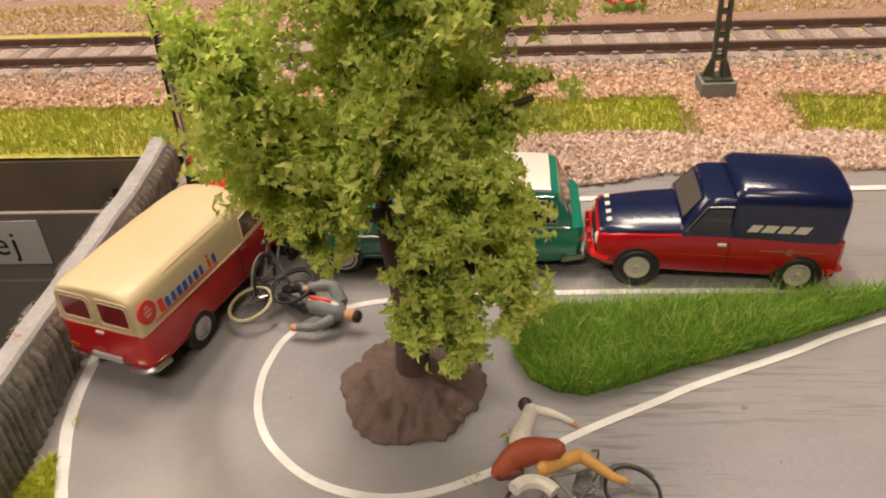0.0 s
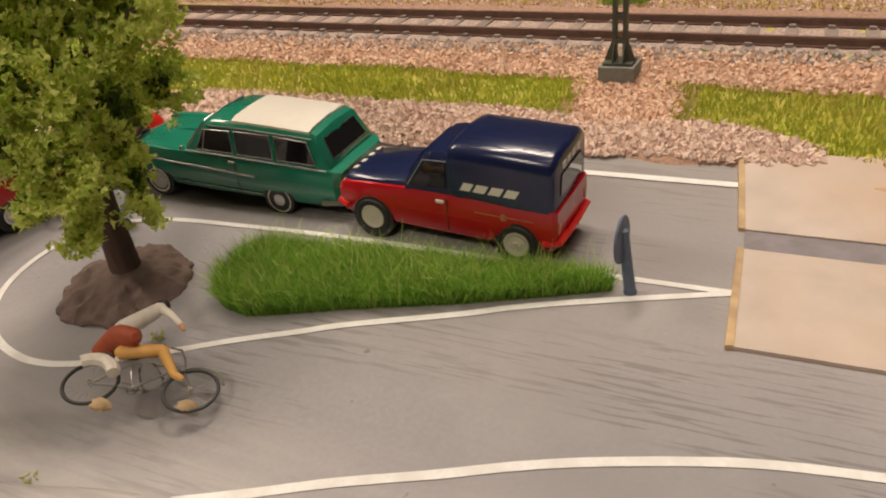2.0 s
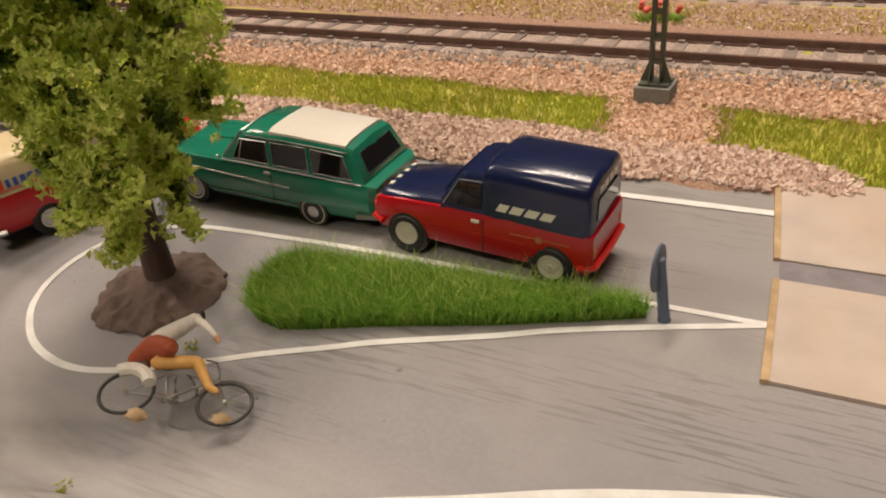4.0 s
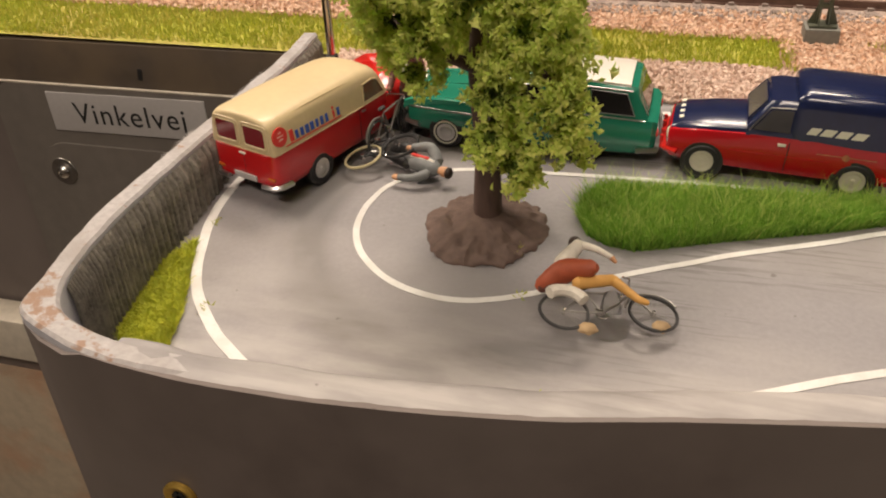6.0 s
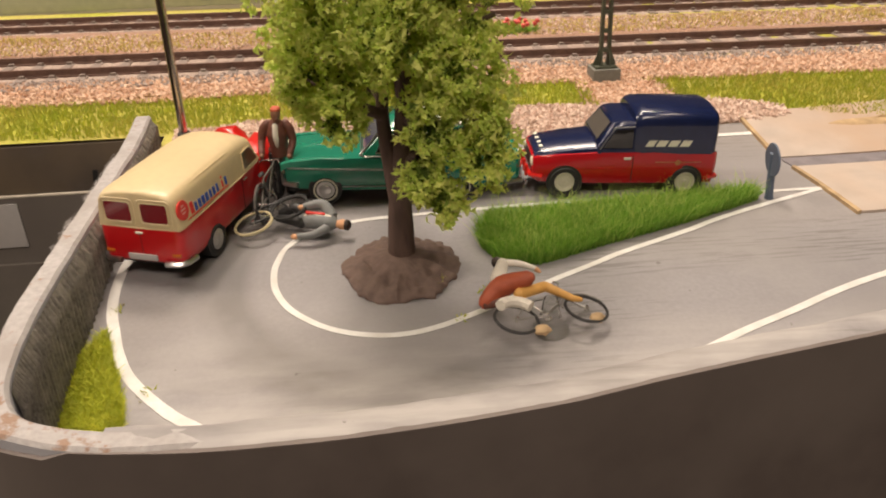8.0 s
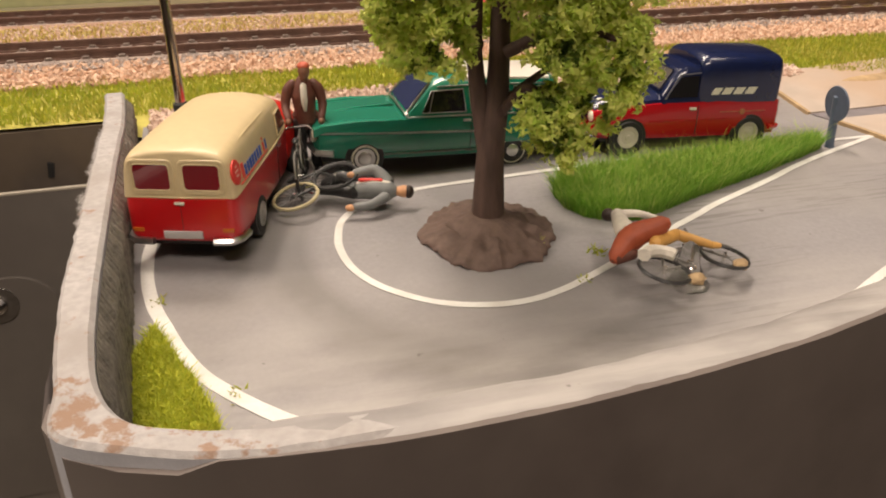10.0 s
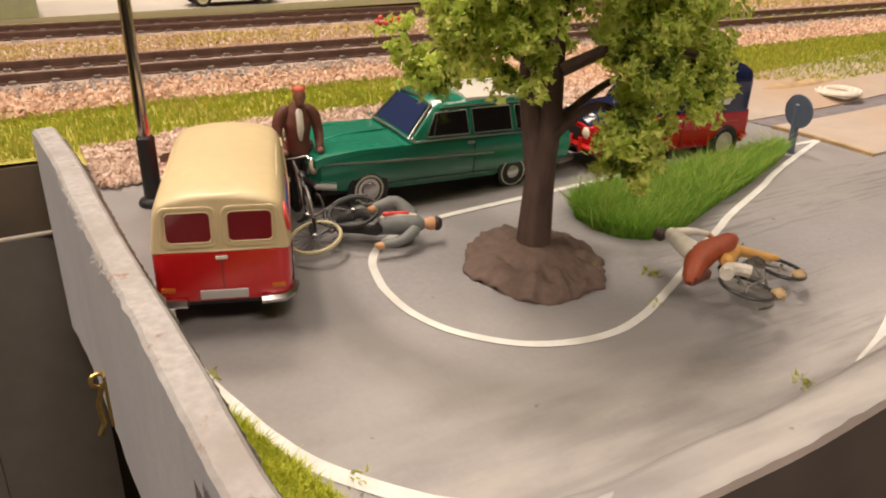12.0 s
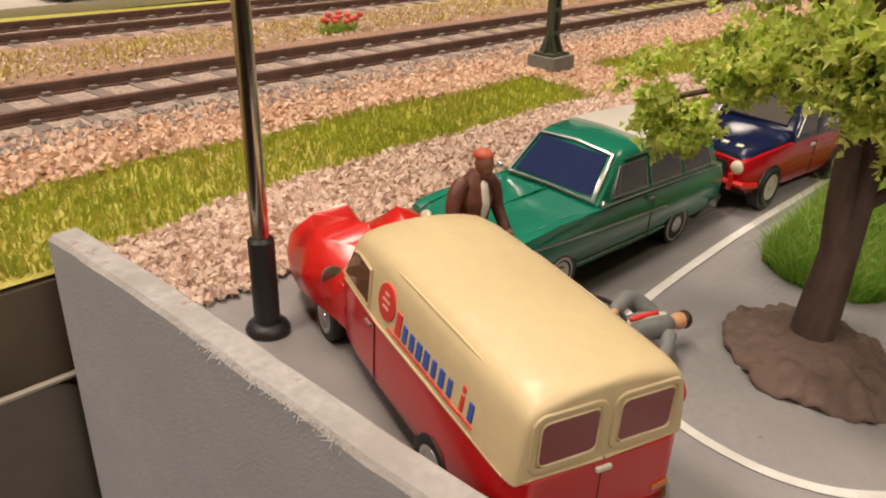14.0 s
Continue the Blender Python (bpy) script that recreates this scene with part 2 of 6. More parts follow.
FADED = material("faded_ochre_print", (0.42, 0.16, 0.07), 0.5, spread=0.3, scale=1500)
LETTER = material("cream_print", (0.72, 0.70, 0.58), 0.5, spread=0.03)
PRINT_BLUE = material("blue_print", (0.04, 0.10, 0.42), 0.45, spread=0.03)
PRINT_PINK = material("pink_print", (0.80, 0.42, 0.36), 0.45, spread=0.03)
PRINT_RED = material("red_print", (0.72, 0.05, 0.04), 0.45, spread=0.03)
PAPER = material("white_paper_label", (0.46, 0.44, 0.43), 0.7, spread=0.03)
INK = material("black_ink", (0.015, 0.015, 0.015), 0.6, spread=0.02)
DARKGLASS = glass("dark_car_glass", (0.012, 0.012, 0.014))
REDGLASS = glass("red_tinted_rear_glass", (0.20, 0.012, 0.02))
# windscreen: a blue reflection is put into the glass colour
BLUE_SHEEN_GLASS = glass("blue_sheen_windscreen", (0.026, 0.040, 0.115), 0.08)
LAMP_GLASS = glass("headlamp_glass", (0.75, 0.70, 0.55), 0.15)
LIGHTGLASS = glass("pale_windscreen_glass", (0.11, 0.098, 0.085), 0.10)
CABGLASS = glass("brown_cab_glass", (0.16, 0.075, 0.045), 0.1)
AMBER = glass("amber_lamp", (0.55, 0.14, 0.02), 0.2)
SAND = material("pale_sand_board", (0.47, 0.395, 0.335), 0.6, spread=0.10, scale=140, stain=(0.46, 0.33, 0.235), stain_scale=28)
SAND_GREY = material("grey_path_strip", (0.20, 0.18, 0.19), 0.7, spread=0.15, scale=300)
OCHRE = material("ochre_earth", (0.44, 0.31, 0.17), 0.85, spread=0.25, scale=300)
STEEL = material("screw_steel", (0.68, 0.66, 0.63), 0.26, 1.0, spread=0.05)
STEEL_DULL = material("dull_washer_steel", (0.30, 0.28, 0.26), 0.4, 0.9, spread=0.15)
BRASS = material("brass_latch", (0.55, 0.40, 0.14), 0.35, 0.9, spread=0.2, scale=800)
SIGNBLUE = material("grey_blue_sign", (0.10, 0.13, 0.19), 0.5, spread=0.1)
HALL = material("hall_wall_paint", (0.15, 0.125, 0.105), 0.9, spread=0.03, scale=5)
HALLFLOOR = material("hall_floor", (0.16, 0.13, 0.10), 0.7, spread=0.1, scale=20)
SKIN = material("figure_skin", (0.62, 0.33, 0.17), 0.55, spread=0.03)
SUIT = material("grey_figure_paint", (0.20, 0.21, 0.21), 0.6, spread=0.1, scale=900)
JACKET = material("brown_figure_paint", (0.13, 0.045, 0.03), 0.55, spread=0.15, scale=900)
SHORTS = material("rust_figure_paint", (0.36, 0.075, 0.03), 0.55, spread=0.1, scale=900)
SHIRT = material("offwhite_figure_paint", (0.74, 0.69, 0.60), 0.6, spread=0.1, scale=900)
LEGS = material("ochre_figure_paint", (0.68, 0.37, 0.10), 0.55, spread=0.06, scale=900)

# ---- shape helpers ----


def part(name, bm, mat, parent, label="", smooth=True, at=None):
    """Links a bmesh as one mesh object under a thing or a part."""
    me = bpy.data.meshes.new(name)
    bm.normal_update()
    bm.to_mesh(me)
    bm.free()
    mats = mat if isinstance(mat, (list, tuple)) else [mat]
    for m in mats:
        me.materials.append(m)
    if smooth:
        for p in me.polygons:
            p.use_smooth = True
        me.set_sharp_from_angle(angle=radians(38))
    ob = new(name, me)
    if parent is not None:
        ob.parent = parent
    if at is not None:
        ob.matrix_basis = at
    if label:
        ob["label"] = label
    return ob


def thing(name, m, label, category, group="", kind=""):
    ob = new(name)
    ob.empty_display_size = 0.005
    ob.matrix_basis = m
    return tagged(ob, label, category, group, kind)


def stuff(name, verts, faces, mat, label="", category="", parent=None, kind="stuff", group=""):
    me = bpy.data.meshes.new(name)
    me.from_pydata(verts, [], faces)
    me.materials.append(mat)
    ob = new(name, me)
    if parent is not None:
        ob.parent = parent
    return tagged(ob, label, category, group, kind)


def box(bm, c, s, bevel=0.0, turn=None):
    """A box of centre c and full sizes s, with rounded edges."""
    t = bmesh.new()
    bmesh.ops.create_cube(t, size=1.0)
    bmesh.ops.scale(t, vec=s, verts=t.verts)
    if bevel:
        bmesh.ops.bevel(t, geom=list(t.edges), offset=bevel, segments=2, affect="EDGES", profile=0.7)
    m = Matrix.Translation(c) @ (turn if turn else Matrix.Identity(4))
    bmesh.ops.transform(t, matrix=m, verts=t.verts)
    merge(bm, t)
    return bm


def merge(bm, t):
    me = bpy.data.meshes.new("tmp")
    t.to_mesh(me)
    t.free()
    bm.from_mesh(me)
    bpy.data.meshes.remove(me)


def loft(bm, rings, cap=True, closed=True):
    vs = [[bm.verts.new(p) for p in r] for r in rings]
    n = len(rings[0])
    for a, b in zip(vs, vs[1:]):
        for i in range(n if closed else n - 1):
            j = (i + 1) % n
            try:
                bm.faces.new((a[i], a[j], b[j], b[i]))
            except ValueError:
                pass
    if cap and closed:
        bm.faces.new(list(reversed(vs[0])))
        bm.faces.new(vs[-1])
    return bm


def tube(bm, path, r, n=8, cap=True):
    """A round bar along a path; r is one radius or one for each point."""
    path = [Vector(p) for p in path]
    rs = r if isinstance(r, (list, tuple)) else [r] * len(path)
    rings = []
    side = None
    for i, p in enumerate(path):
        d = (path[min(i + 1, len(path) - 1)] - path[max(i - 1, 0)]).normalized()
        if side is None:
            side = d.orthogonal().normalized()
        else:
            side = (side - d * side.dot(d)).normalized()
        up = d.cross(side)
        rings.append([p + (side * math.cos(a) + up * math.sin(a)) * rs[i] for a in [2 * math.pi * k / n for k in range(n)]])
    return loft(bm, rings, cap)


def ring(bm, c, axis, radius, r, n=20, k=6, squash=1.0):
    """A torus round axis."""
    axis = Vector(axis).normalized()
    u = axis.orthogonal().normalized()
    v = axis.cross(u)
    vs = []
    for i in range(n):
        a = 2 * math.pi * i / n
        d = u * math.cos(a) + v * math.sin(a)
        vs.append([bm.verts.new(Vector(c) + d * (radius + r * math.cos(b)) + axis * r * squash * math.sin(b)) for b in [2 * math.pi * j / k for j in range(k)]])
    for i in range(n):
        for j in range(k):
            bm.faces.new((vs[i][j], vs[(i + 1) % n][j], vs[(i + 1) % n][(j + 1) % k], vs[i][(j + 1) % k]))
    return bm


def lathe(bm, c, axis, profile, n=24):
    """A turned body: profile rows of radius and distance along axis."""
    axis = Vector(axis).normalized()
    u = axis.orthogonal().normalized()
    v = axis.cross(u)
    rings = [[Vector(c) + axis * h + (u * math.cos(a) + v * math.sin(a)) * r for a in [2 * math.pi * k / n for k in range(n)]] for r, h in profile]
    return loft(bm, rings)


def lump(bm, c, s, turn=None, seg=10, rough=0.0):
    """An egg-like body of half sizes s."""
    t = bmesh.new()
    bmesh.ops.create_uvsphere(t, u_segments=seg, v_segments=max(6, seg * 2 // 3), radius=1.0)
    for v in t.verts:
        if rough:
            v.co *= 1 + rough * noise.noise(v.co * 2.5)
    bmesh.ops.scale(t, vec=s, verts=t.verts)
    m = Matrix.Translation(c) @ (turn if turn else Matrix.Identity(4))
    bmesh.ops.transform(t, matrix=m, verts=t.verts)
    merge(bm, t)
    return bm


def spline(points, n=8):
    """A smooth line through the points (Catmull-Rom)."""
    P = [Vector(p) for p in points]
    P = [P[0] * 2 - P[1]] + P + [P[-1] * 2 - P[-2]]
    out = []
    for i in range(1, len(P) - 2):
        for k in range(n):
            t = k / n
            a, b, c, d = P[i - 1], P[i], P[i + 1], P[i + 2]
            out.append(0.5 * ((2 * b) + (c - a) * t + (2 * a - 5 * b + 4 * c - d) * t * t + (3 * b - a - 3 * c + d) * t ** 3))
    out.append(P[-2])
    return out


def smooth(a, b, t):
    t = min(1.0, max(0.0, (t - a) / (b - a)))
    return t * t * (3 - 2 * t)


# ---- the lie of the land ----
ROAD_BACK = 0.138


def road_z(x, y):
    x = min(0.12, max(-0.07, x))
    v = y - 0.1
    z = 0.00149 - 0.0136 * x + 0.0900 * v + 0.047 * x * x - 0.336 * x * v - 1.075 * v * v
    return z + 0.0012 * math.exp(-((x - 0.045) / 0.03) ** 2 - (v - 0.022) ** 2 / 0.000196)


LAND = [(0.138, None), (0.160, 0.0080), (0.180, 0.0113), (0.197, 0.0126), (0.205, 0.0130)]


def land_z(x, y):
    """Height of the ground anywhere."""
    if y <= ROAD_BACK:
        return road_z(x, y)
    z = LAND[-1][1]
    for (a, za), (b, zb) in zip(LAND, LAND[1:]):
        if y <= b:
            za = road_z(x, ROAD_BACK) if za is None else za
            z = za + (zb - za) * (y - a) / (b - a)
            break
    return z - 0.0153 * min(0.4, max(-0.4, x)) * min(1.0, max(0.0, (y - 0.14) / 0.05))


def road_normal(x, y):
    e = 0.001
    return Vector((-(road_z(x + e, y) - road_z(x - e, y)) / (2 * e), -(road_z(x, y + e) - road_z(x, y - e)) / (2 * e), 1)).normalized()


def on_road(x, y, heading, lift=0.0):
    """A pose on the road at (x, y) whose x axis points along heading (degrees from +x)."""
    up = road_normal(x, y)
    f = Vector((math.cos(radians(heading)), math.sin(radians(heading)), 0))
    f = (f - up * f.dot(up)).normalized()
    s = up.cross(f)
    m = Matrix((f, s, up)).transposed().to_4x4()
    m.translation = Vector((x, y, road_z(x, y))) + up * lift
    return m


FRONT = [(-0.0600, 0.0440), (-0.050, 0.0423), (-0.040, 0.0403), (-0.025, 0.0394), (-0.010, 0.0398), (0.005, 0.0413), (0.020, 0.0436), (0.035, 0.0475), (0.050, 0.0508), (0.070, 0.0550), (0.095, 0.0602), (0.14, 0.0700), (0.25, 0.100), (0.42, 0.16)]


def front_y(x):
    """The front edge of the road's board."""
    for (a, ya), (b, yb) in zip(FRONT, FRONT[1:]):
        if x <= b:
            t = max(0.0, (x - a) / (b - a))
            return ya + (yb - ya) * t
    return FRONT[-1][1]


RIM = [(-0.060, 0.0096), (-0.045, 0.0083), (-0.030, 0.0077), (0.0, 0.0075), (0.02, 0.0074), (0.05, 0.0070), (0.095, 0.0064), (0.15, 0.0055), (0.42, 0.0050)]


def rim_z(x):
    """Height of the plaster rim's crest over the front edge."""
    for (a, za), (b, zb) in zip(RIM, RIM[1:]):
        if x <= b:
            return za + (zb - za) * max(0.0, (x - a) / (b - a))
    return RIM[-1][1]


def sheet(bm, xs, rows, zf):
    """A grid: for each x, rows gives y from front to back."""
    vs = [[bm.verts.new((x, y, zf(x, y))) for y in rows(x)] for x in xs]
    for a, b in zip(vs, vs[1:]):
        for i in range(len(a) - 1):
            bm.faces.new((a[i], b[i], b[i + 1], a[i + 1]))
    return bm


def steps(a, b, n):
    return [a + (b - a) * i / n for i in range(n + 1)]

# ---- the setting: road board, parapet, fascias, land behind, hall ----
road_bm = sheet(bmesh.new(), steps(-0.0560, 0.42, 120), lambda x: steps(front_y(x) + 0.003, ROAD_BACK + 0.0185, 42), lambda x, y: road_z(x, y) if y <= ROAD_BACK else land_z(x, y))
road = part("road", road_bm, ROAD, None)
tagged(road, "grey painted model road with brush streaks, hairpin bend", "road", kind="structure")


def ribbon(name, points, width, mat, lift=0.00013, taper=0.0, n=8):
    """A painted line on the road."""
    pts = spline([(x, y, 0) for x, y in points], n)
    bm = bmesh.new()
    rows = []
    for i, p in enumerate(pts):
        d = (pts[min(i + 1, len(pts) - 1)] - pts[max(i - 1, 0)]).normalized()
        s = Vector((-d.y, d.x, 0))
        w = width / 2
        if taper:
            w *= min(1.0, 0.15 + (len(pts) - 1 - i) / (len(pts) * taper), 0.15 + i / (len(pts) * taper))
        w *= 1 + 0.06 * noise.noise(p * 300)
        rows.append([bm.verts.new((q.x, q.y, land_z(q.x, q.y) + lift)) for q in (p - s * w, p + s * w)])
    for a, b in zip(rows, rows[1:]):
        bm.faces.new((a[0], b[0], b[1], a[1]))
    ob = part(name, bm, mat, None, smooth=False)
    return tagged(ob, "white painted road marking line on grey road", "road marking", kind="structure")


ribbon("road_marking", [(0.0955, 0.1187), (0.0910, 0.1168), (0.0746, 0.1100), (0.0656, 0.1060), (0.0581, 0.1022), (0.0430, 0.0956), (0.0366, 0.0922), (0.0275, 0.0876), (0.0190, 0.0828), (0.0102, 0.0784), (0.0057, 0.0765), (0.0010, 0.0753), (-0.0040, 0.0752), (-0.0098, 0.0765), (-0.0146, 0.0789), (-0.0190, 0.0827), (-0.0215, 0.0862), (-0.0232, 0.0905), (-0.0238, 0.0958), (-0.0233, 0.1000), (-0.0220, 0.1045), (-0.0185, 0.1090), (-0.0120, 0.1127), (-0.0050, 0.1145), (0.0050, 0.1154), (0.0188, 0.1161), (0.0325, 0.1163), (0.0485, 0.1165), (0.0712, 0.1173), (0.0813, 0.1180), (0.0955, 0.1187)], 0.00125, LINE)
ribbon("road_marking", [(-0.0520, 0.1040), (-0.0524, 0.0988), (-0.0522, 0.0923), (-0.0512, 0.0860), (-0.0497, 0.0812), (-0.0473, 0.0745), (-0.0438, 0.0683), (-0.0372, 0.0614), (-0.0319, 0.0576), (-0.0275, 0.0548)], 0.0019, LINE)
ribbon("road_marking", [(0.0190, 0.0548), (0.0270, 0.0573), (0.0330, 0.0592), (0.0400, 0.0622), (0.0470, 0.0653), (0.0564, 0.0697), (0.0673, 0.0742), (0.0762, 0.0782), (0.0840, 0.0812), (0.0943, 0.0845), (0.1028, 0.0867), (0.1142, 0.0884), (0.1400, 0.0915), (0.2000, 0.1000)], 0.0014, LINE, taper=0.10)
ribbon("road_marking", [(-0.0300, 0.1420), (0.0000, 0.1440), (0.0300, 0.1458), (0.0496, 0.1470), (0.0657, 0.1481), (0.0920, 0.1490), (0.0955, 0.1491)], 0.0013, LINE, lift=0.0002)

# ground behind the road: one sheet to the far side
ys = steps(ROAD_BACK + 0.0140, 0.22, 40) + steps(0.225, 0.6, 20) + [0.8, 1.2, 2.0]
bm = sheet(bmesh.new(), steps(-0.0575, 1.0, 90), lambda x: ys, lambda x, y: land_z(x, y) - 0.0002)
ys2 = [y for y in ys if y > 0.1625]
sheet(bm, steps(-1.0, -0.0575, 70), lambda x: [0.1618] + ys2, lambda x, y: land_z(x, y) - 0.0002)
bmesh.ops.remove_doubles(bm, verts=bm.verts, dist=1e-5)
ground = part("ground", bm, MEADOW_BASE, None)
tagged(ground, "model landscape ground with yellow green flock", "ground", kind="structure")

# board end cliff under the gravel, right of the parapet's end
WALL_IN = spline([(-0.0586, 0.1575, 0.0153), (-0.0570, 0.1380, 0.0145), (-0.0564, 0.1180, 0.0140), (-0.0556, 0.0980, 0.0136), (-0.0547, 0.0800, 0.0135), (-0.0540, 0.0660, 0.0131), (-0.0534, 0.0560, 0.0120), (-0.0524, 0.0500, 0.0106), (-0.0500, 0.0462, 0.0095), (-0.0455, 0.0444, 0.0088), (-0.0395, 0.0432, 0.0083), (-0.0320, 0.0428, 0.0080), (-0.0230, 0.0432, 0.0077)], 8)


def parapet(thick=0.0038):
    bm = bmesh.new()
    rings = []
    for i, p in enumerate(WALL_IN):
        d = WALL_IN[min(i + 1, len(WALL_IN) - 1)] - WALL_IN[max(i - 1, 0)]
        d.z = 0
        d.normalize()
        out = Vector((d.y, -d.x, 0))
        j = 0.00025 * noise.noise(p * 400)
        top = p.z + 0.0002 * noise.noise(p * 250)
        floor_z = -0.0235
        a = Vector((p.x, p.y, 0))
        sharp = 1 + 0.42 * math.exp(-((a - Vector((-0.0516, 0.0478, 0))).length / 0.0024) ** 2)
        b = a + out * (thick * sharp + j)
        bev = 0.0005
        rings.append([Vector((a.x, a.y, floor_z)), Vector((a.x, a.y, top - bev)), a + out * bev + Vector((0, 0, top)), b - out * bev + Vector((0, 0, top)), Vector((b.x, b.y, top - bev)), Vector((b.x, b.y, floor_z))])
    loft(bm, rings)
    bm.normal_update()
    for f in bm.faces:
        f.material_index = 1 if f.normal.z > 0.35 else 0
    return bm


wall = part("wall_west", parapet(), [WALLGREY, PLASTER], None)
tagged(wall, "grey painted parapet board with rough top edge", "parapet wall", kind="structure")


def facing():
    """Ribbed moulded stone on the inner side of the parapet."""
    bm = bmesh.new()
    rows = []
    k = 0
    fine = spline([tuple(p) for p in WALL_IN[:56]], 6)
    for i, p in enumerate(fine):
        d = fine[min(i + 1, len(fine) - 1)] - fine[max(i - 1, 0)]
        d.z = 0
        d.normalize()
        inn = Vector((-d.y, d.x, 0))
        proud = 0.0001 + 0.0012 * abs(math.sin(i * 0.62 + 1.5 * noise.noise(p * 150))) ** 0.5 + 0.0002 * noise.noise(p * 700)
        top = p.z - 0.0012
        low = min(land_z(p.x + 0.003, p.y) - 0.001, top - 0.0006)
        col = []
        for h in steps(0, 1, 6):
            q = Vector((p.x, p.y, low + (top - low) * h)) + inn * (proud + 0.00018 * noise.noise(Vector((p.x, p.y * 3, h * 0.02)) * 900) if h < 0.99 else 0.0001)
            col.append(bm.verts.new(q))
        rows.append(col)
    for a, b in zip(rows, rows[1:]):
        for i in range(6):
            bm.faces.new((a[i], a[i + 1], b[i + 1], b[i]))
    return bm


ob = part("stone_facing", facing(), STONE, wall, "dark ribbed moulded stone facing")

# plaster rim and dark front fascia
bm = bmesh.new()
rings = []
for x in steps(-0.0390, 0.40, 190):
    y = front_y(x)
    z = rim_z(x) + 0.00018 * noise.noise(Vector((x * 260, 0, 0))) - 0.0006 * smooth(-0.034, -0.039, x)
    w = 0.0036 + 0.0006 * noise.noise(Vector((x * 90, 3.1, 0)))
    foot = y + 0.0122 + 0.0008 * noise.noise(Vector((x * 60, 5.1, 0)))
    fz = road_z(x, foot)
    rings.append([(x, y - 0.0005, z - 0.004), (x, y - 0.0005 + 0.0002 * noise.noise(Vector((x * 500, 7, 0))), z - 0.0003), (x, y + 0.0002, z), (x, y + w * 0.6, z + 0.0003), (x, y + w, z + 0.0002), (x, y + w + 0.0022, z - 0.0016), (x, y + w + 0.0050, fz + (z - fz) * 0.36), (x, foot - 0.0012, fz + 0.0006), (x, foot, fz + 0.00005), (x, foot, fz - 0.002)])
loft(bm, [[Vector(p) for p in r] for r in rings])
rim = part("rim", bm, ROAD, None)
tagged(rim, "light grey plaster rim along the road's edge", "rim", kind="structure")

bm = bmesh.new()
rings = []
path = [(-0.0579, 0.0540, 0.0096), (-0.0575, 0.0480, 0.0086), (-0.0552, 0.0438, 0.0078), (-0.0505, 0.0412, 0.0073), (-0.0455, 0.0396, 0.0070)] + [(x, front_y(x) - 0.0013, rim_z(x) - 0.0003) for x in steps(-0.042, 0.40, 90)]
for x, y, z in path:
    rings.append([Vector((x, y + 0.004, -0.17)), Vector((x, y, -0.17)), Vector((x, y, z)), Vector((x, y + 0.004, z))])
loft(bm, rings)
fascia = part("fascia_front", bm, FASCIA, None)
tagged(fascia, "dark brown painted front fascia board", "fascia board", kind="structure")

# fascia of the layout left of the road, with its strip, panel and shelf
bm = box(bmesh.new(), (-0.530, 0.1740, 0.0014), (0.94, 0.025, 0.0130), 0.0003)
ob = part("fascia_strip", bm, STRIP, None)
tagged(ob, "brown wooden fascia strip under the grass edge", "fascia strip", kind="structure")
bm = box(bmesh.new(), (-0.530, 0.1760, -0.128), (0.94, 0.025, 0.2455), 0.0003)
ob = part("fascia_west", bm, FASCIA, None)
tagged(ob, "dark brown painted fascia board of the layout", "fascia board", kind="structure")


def rounded_panel(name, x0, x1, z0, z1, y, depth, r, mat, label, category):
    bm = bmesh.new()
    pts = []
    for cx, cz, a0 in ((x1 - r, z1 - r, 0), (x0 + r, z1 - r, 90), (x0 + r, z0 + r, 180), (x1 - r, z0 + r, 270)):
        for k in range(9):
            a = radians(a0 + k * 11.25)
            pts.append((cx + r * math.cos(a), cz + r * math.sin(a)))
    loft(bm, [[Vector((px, y, pz)) for px, pz in pts], [Vector((px, y - depth + 0.0003, pz)) for px, pz in pts], [Vector((px * 0.9985 + 0.0015 * (x0 + x1) / 2, y - depth, pz * 0.9985 + 0.0015 * (z0 + z1) / 2)) for px, pz in pts]])
    bmesh.ops.recalc_face_normals(bm, faces=bm.faces)
    ob = part(name, bm, mat, None)
    return tagged(ob, label, category, kind="structure")


rounded_panel("panel_west", -0.172, -0.0590, -0.113, -0.0053, 0.1635, 0.0030, 0.008, PANEL, "grey brown service panel with rounded corners", "panel")
bm = tube(bmesh.new(), [(-0.30, 0.1607, -0.0052), (-0.0605, 0.1607, -0.0050)], 0.00045, 6)
ob = part("trim", bm, CREAM_EDGE, None)
tagged(ob, "pale edge trim above the service panel", "trim", kind="structure")
rounded_panel("plate_west", -0.1600, -0.0800, -0.083, -0.0240, 0.1607, 0.0012, 0.010, PANEL, "grey painted plate fixed with a screw", "plate")
bm = box(bmesh.new(), (-0.30, 0.1565, -0.102), (0.46, 0.012, 0.018), 0.001)
ob = part("shelf_edge", bm, CREAM_EDGE, None)
tagged(ob, "cream painted shelf edge below the fascia", "shelf edge", kind="structure")

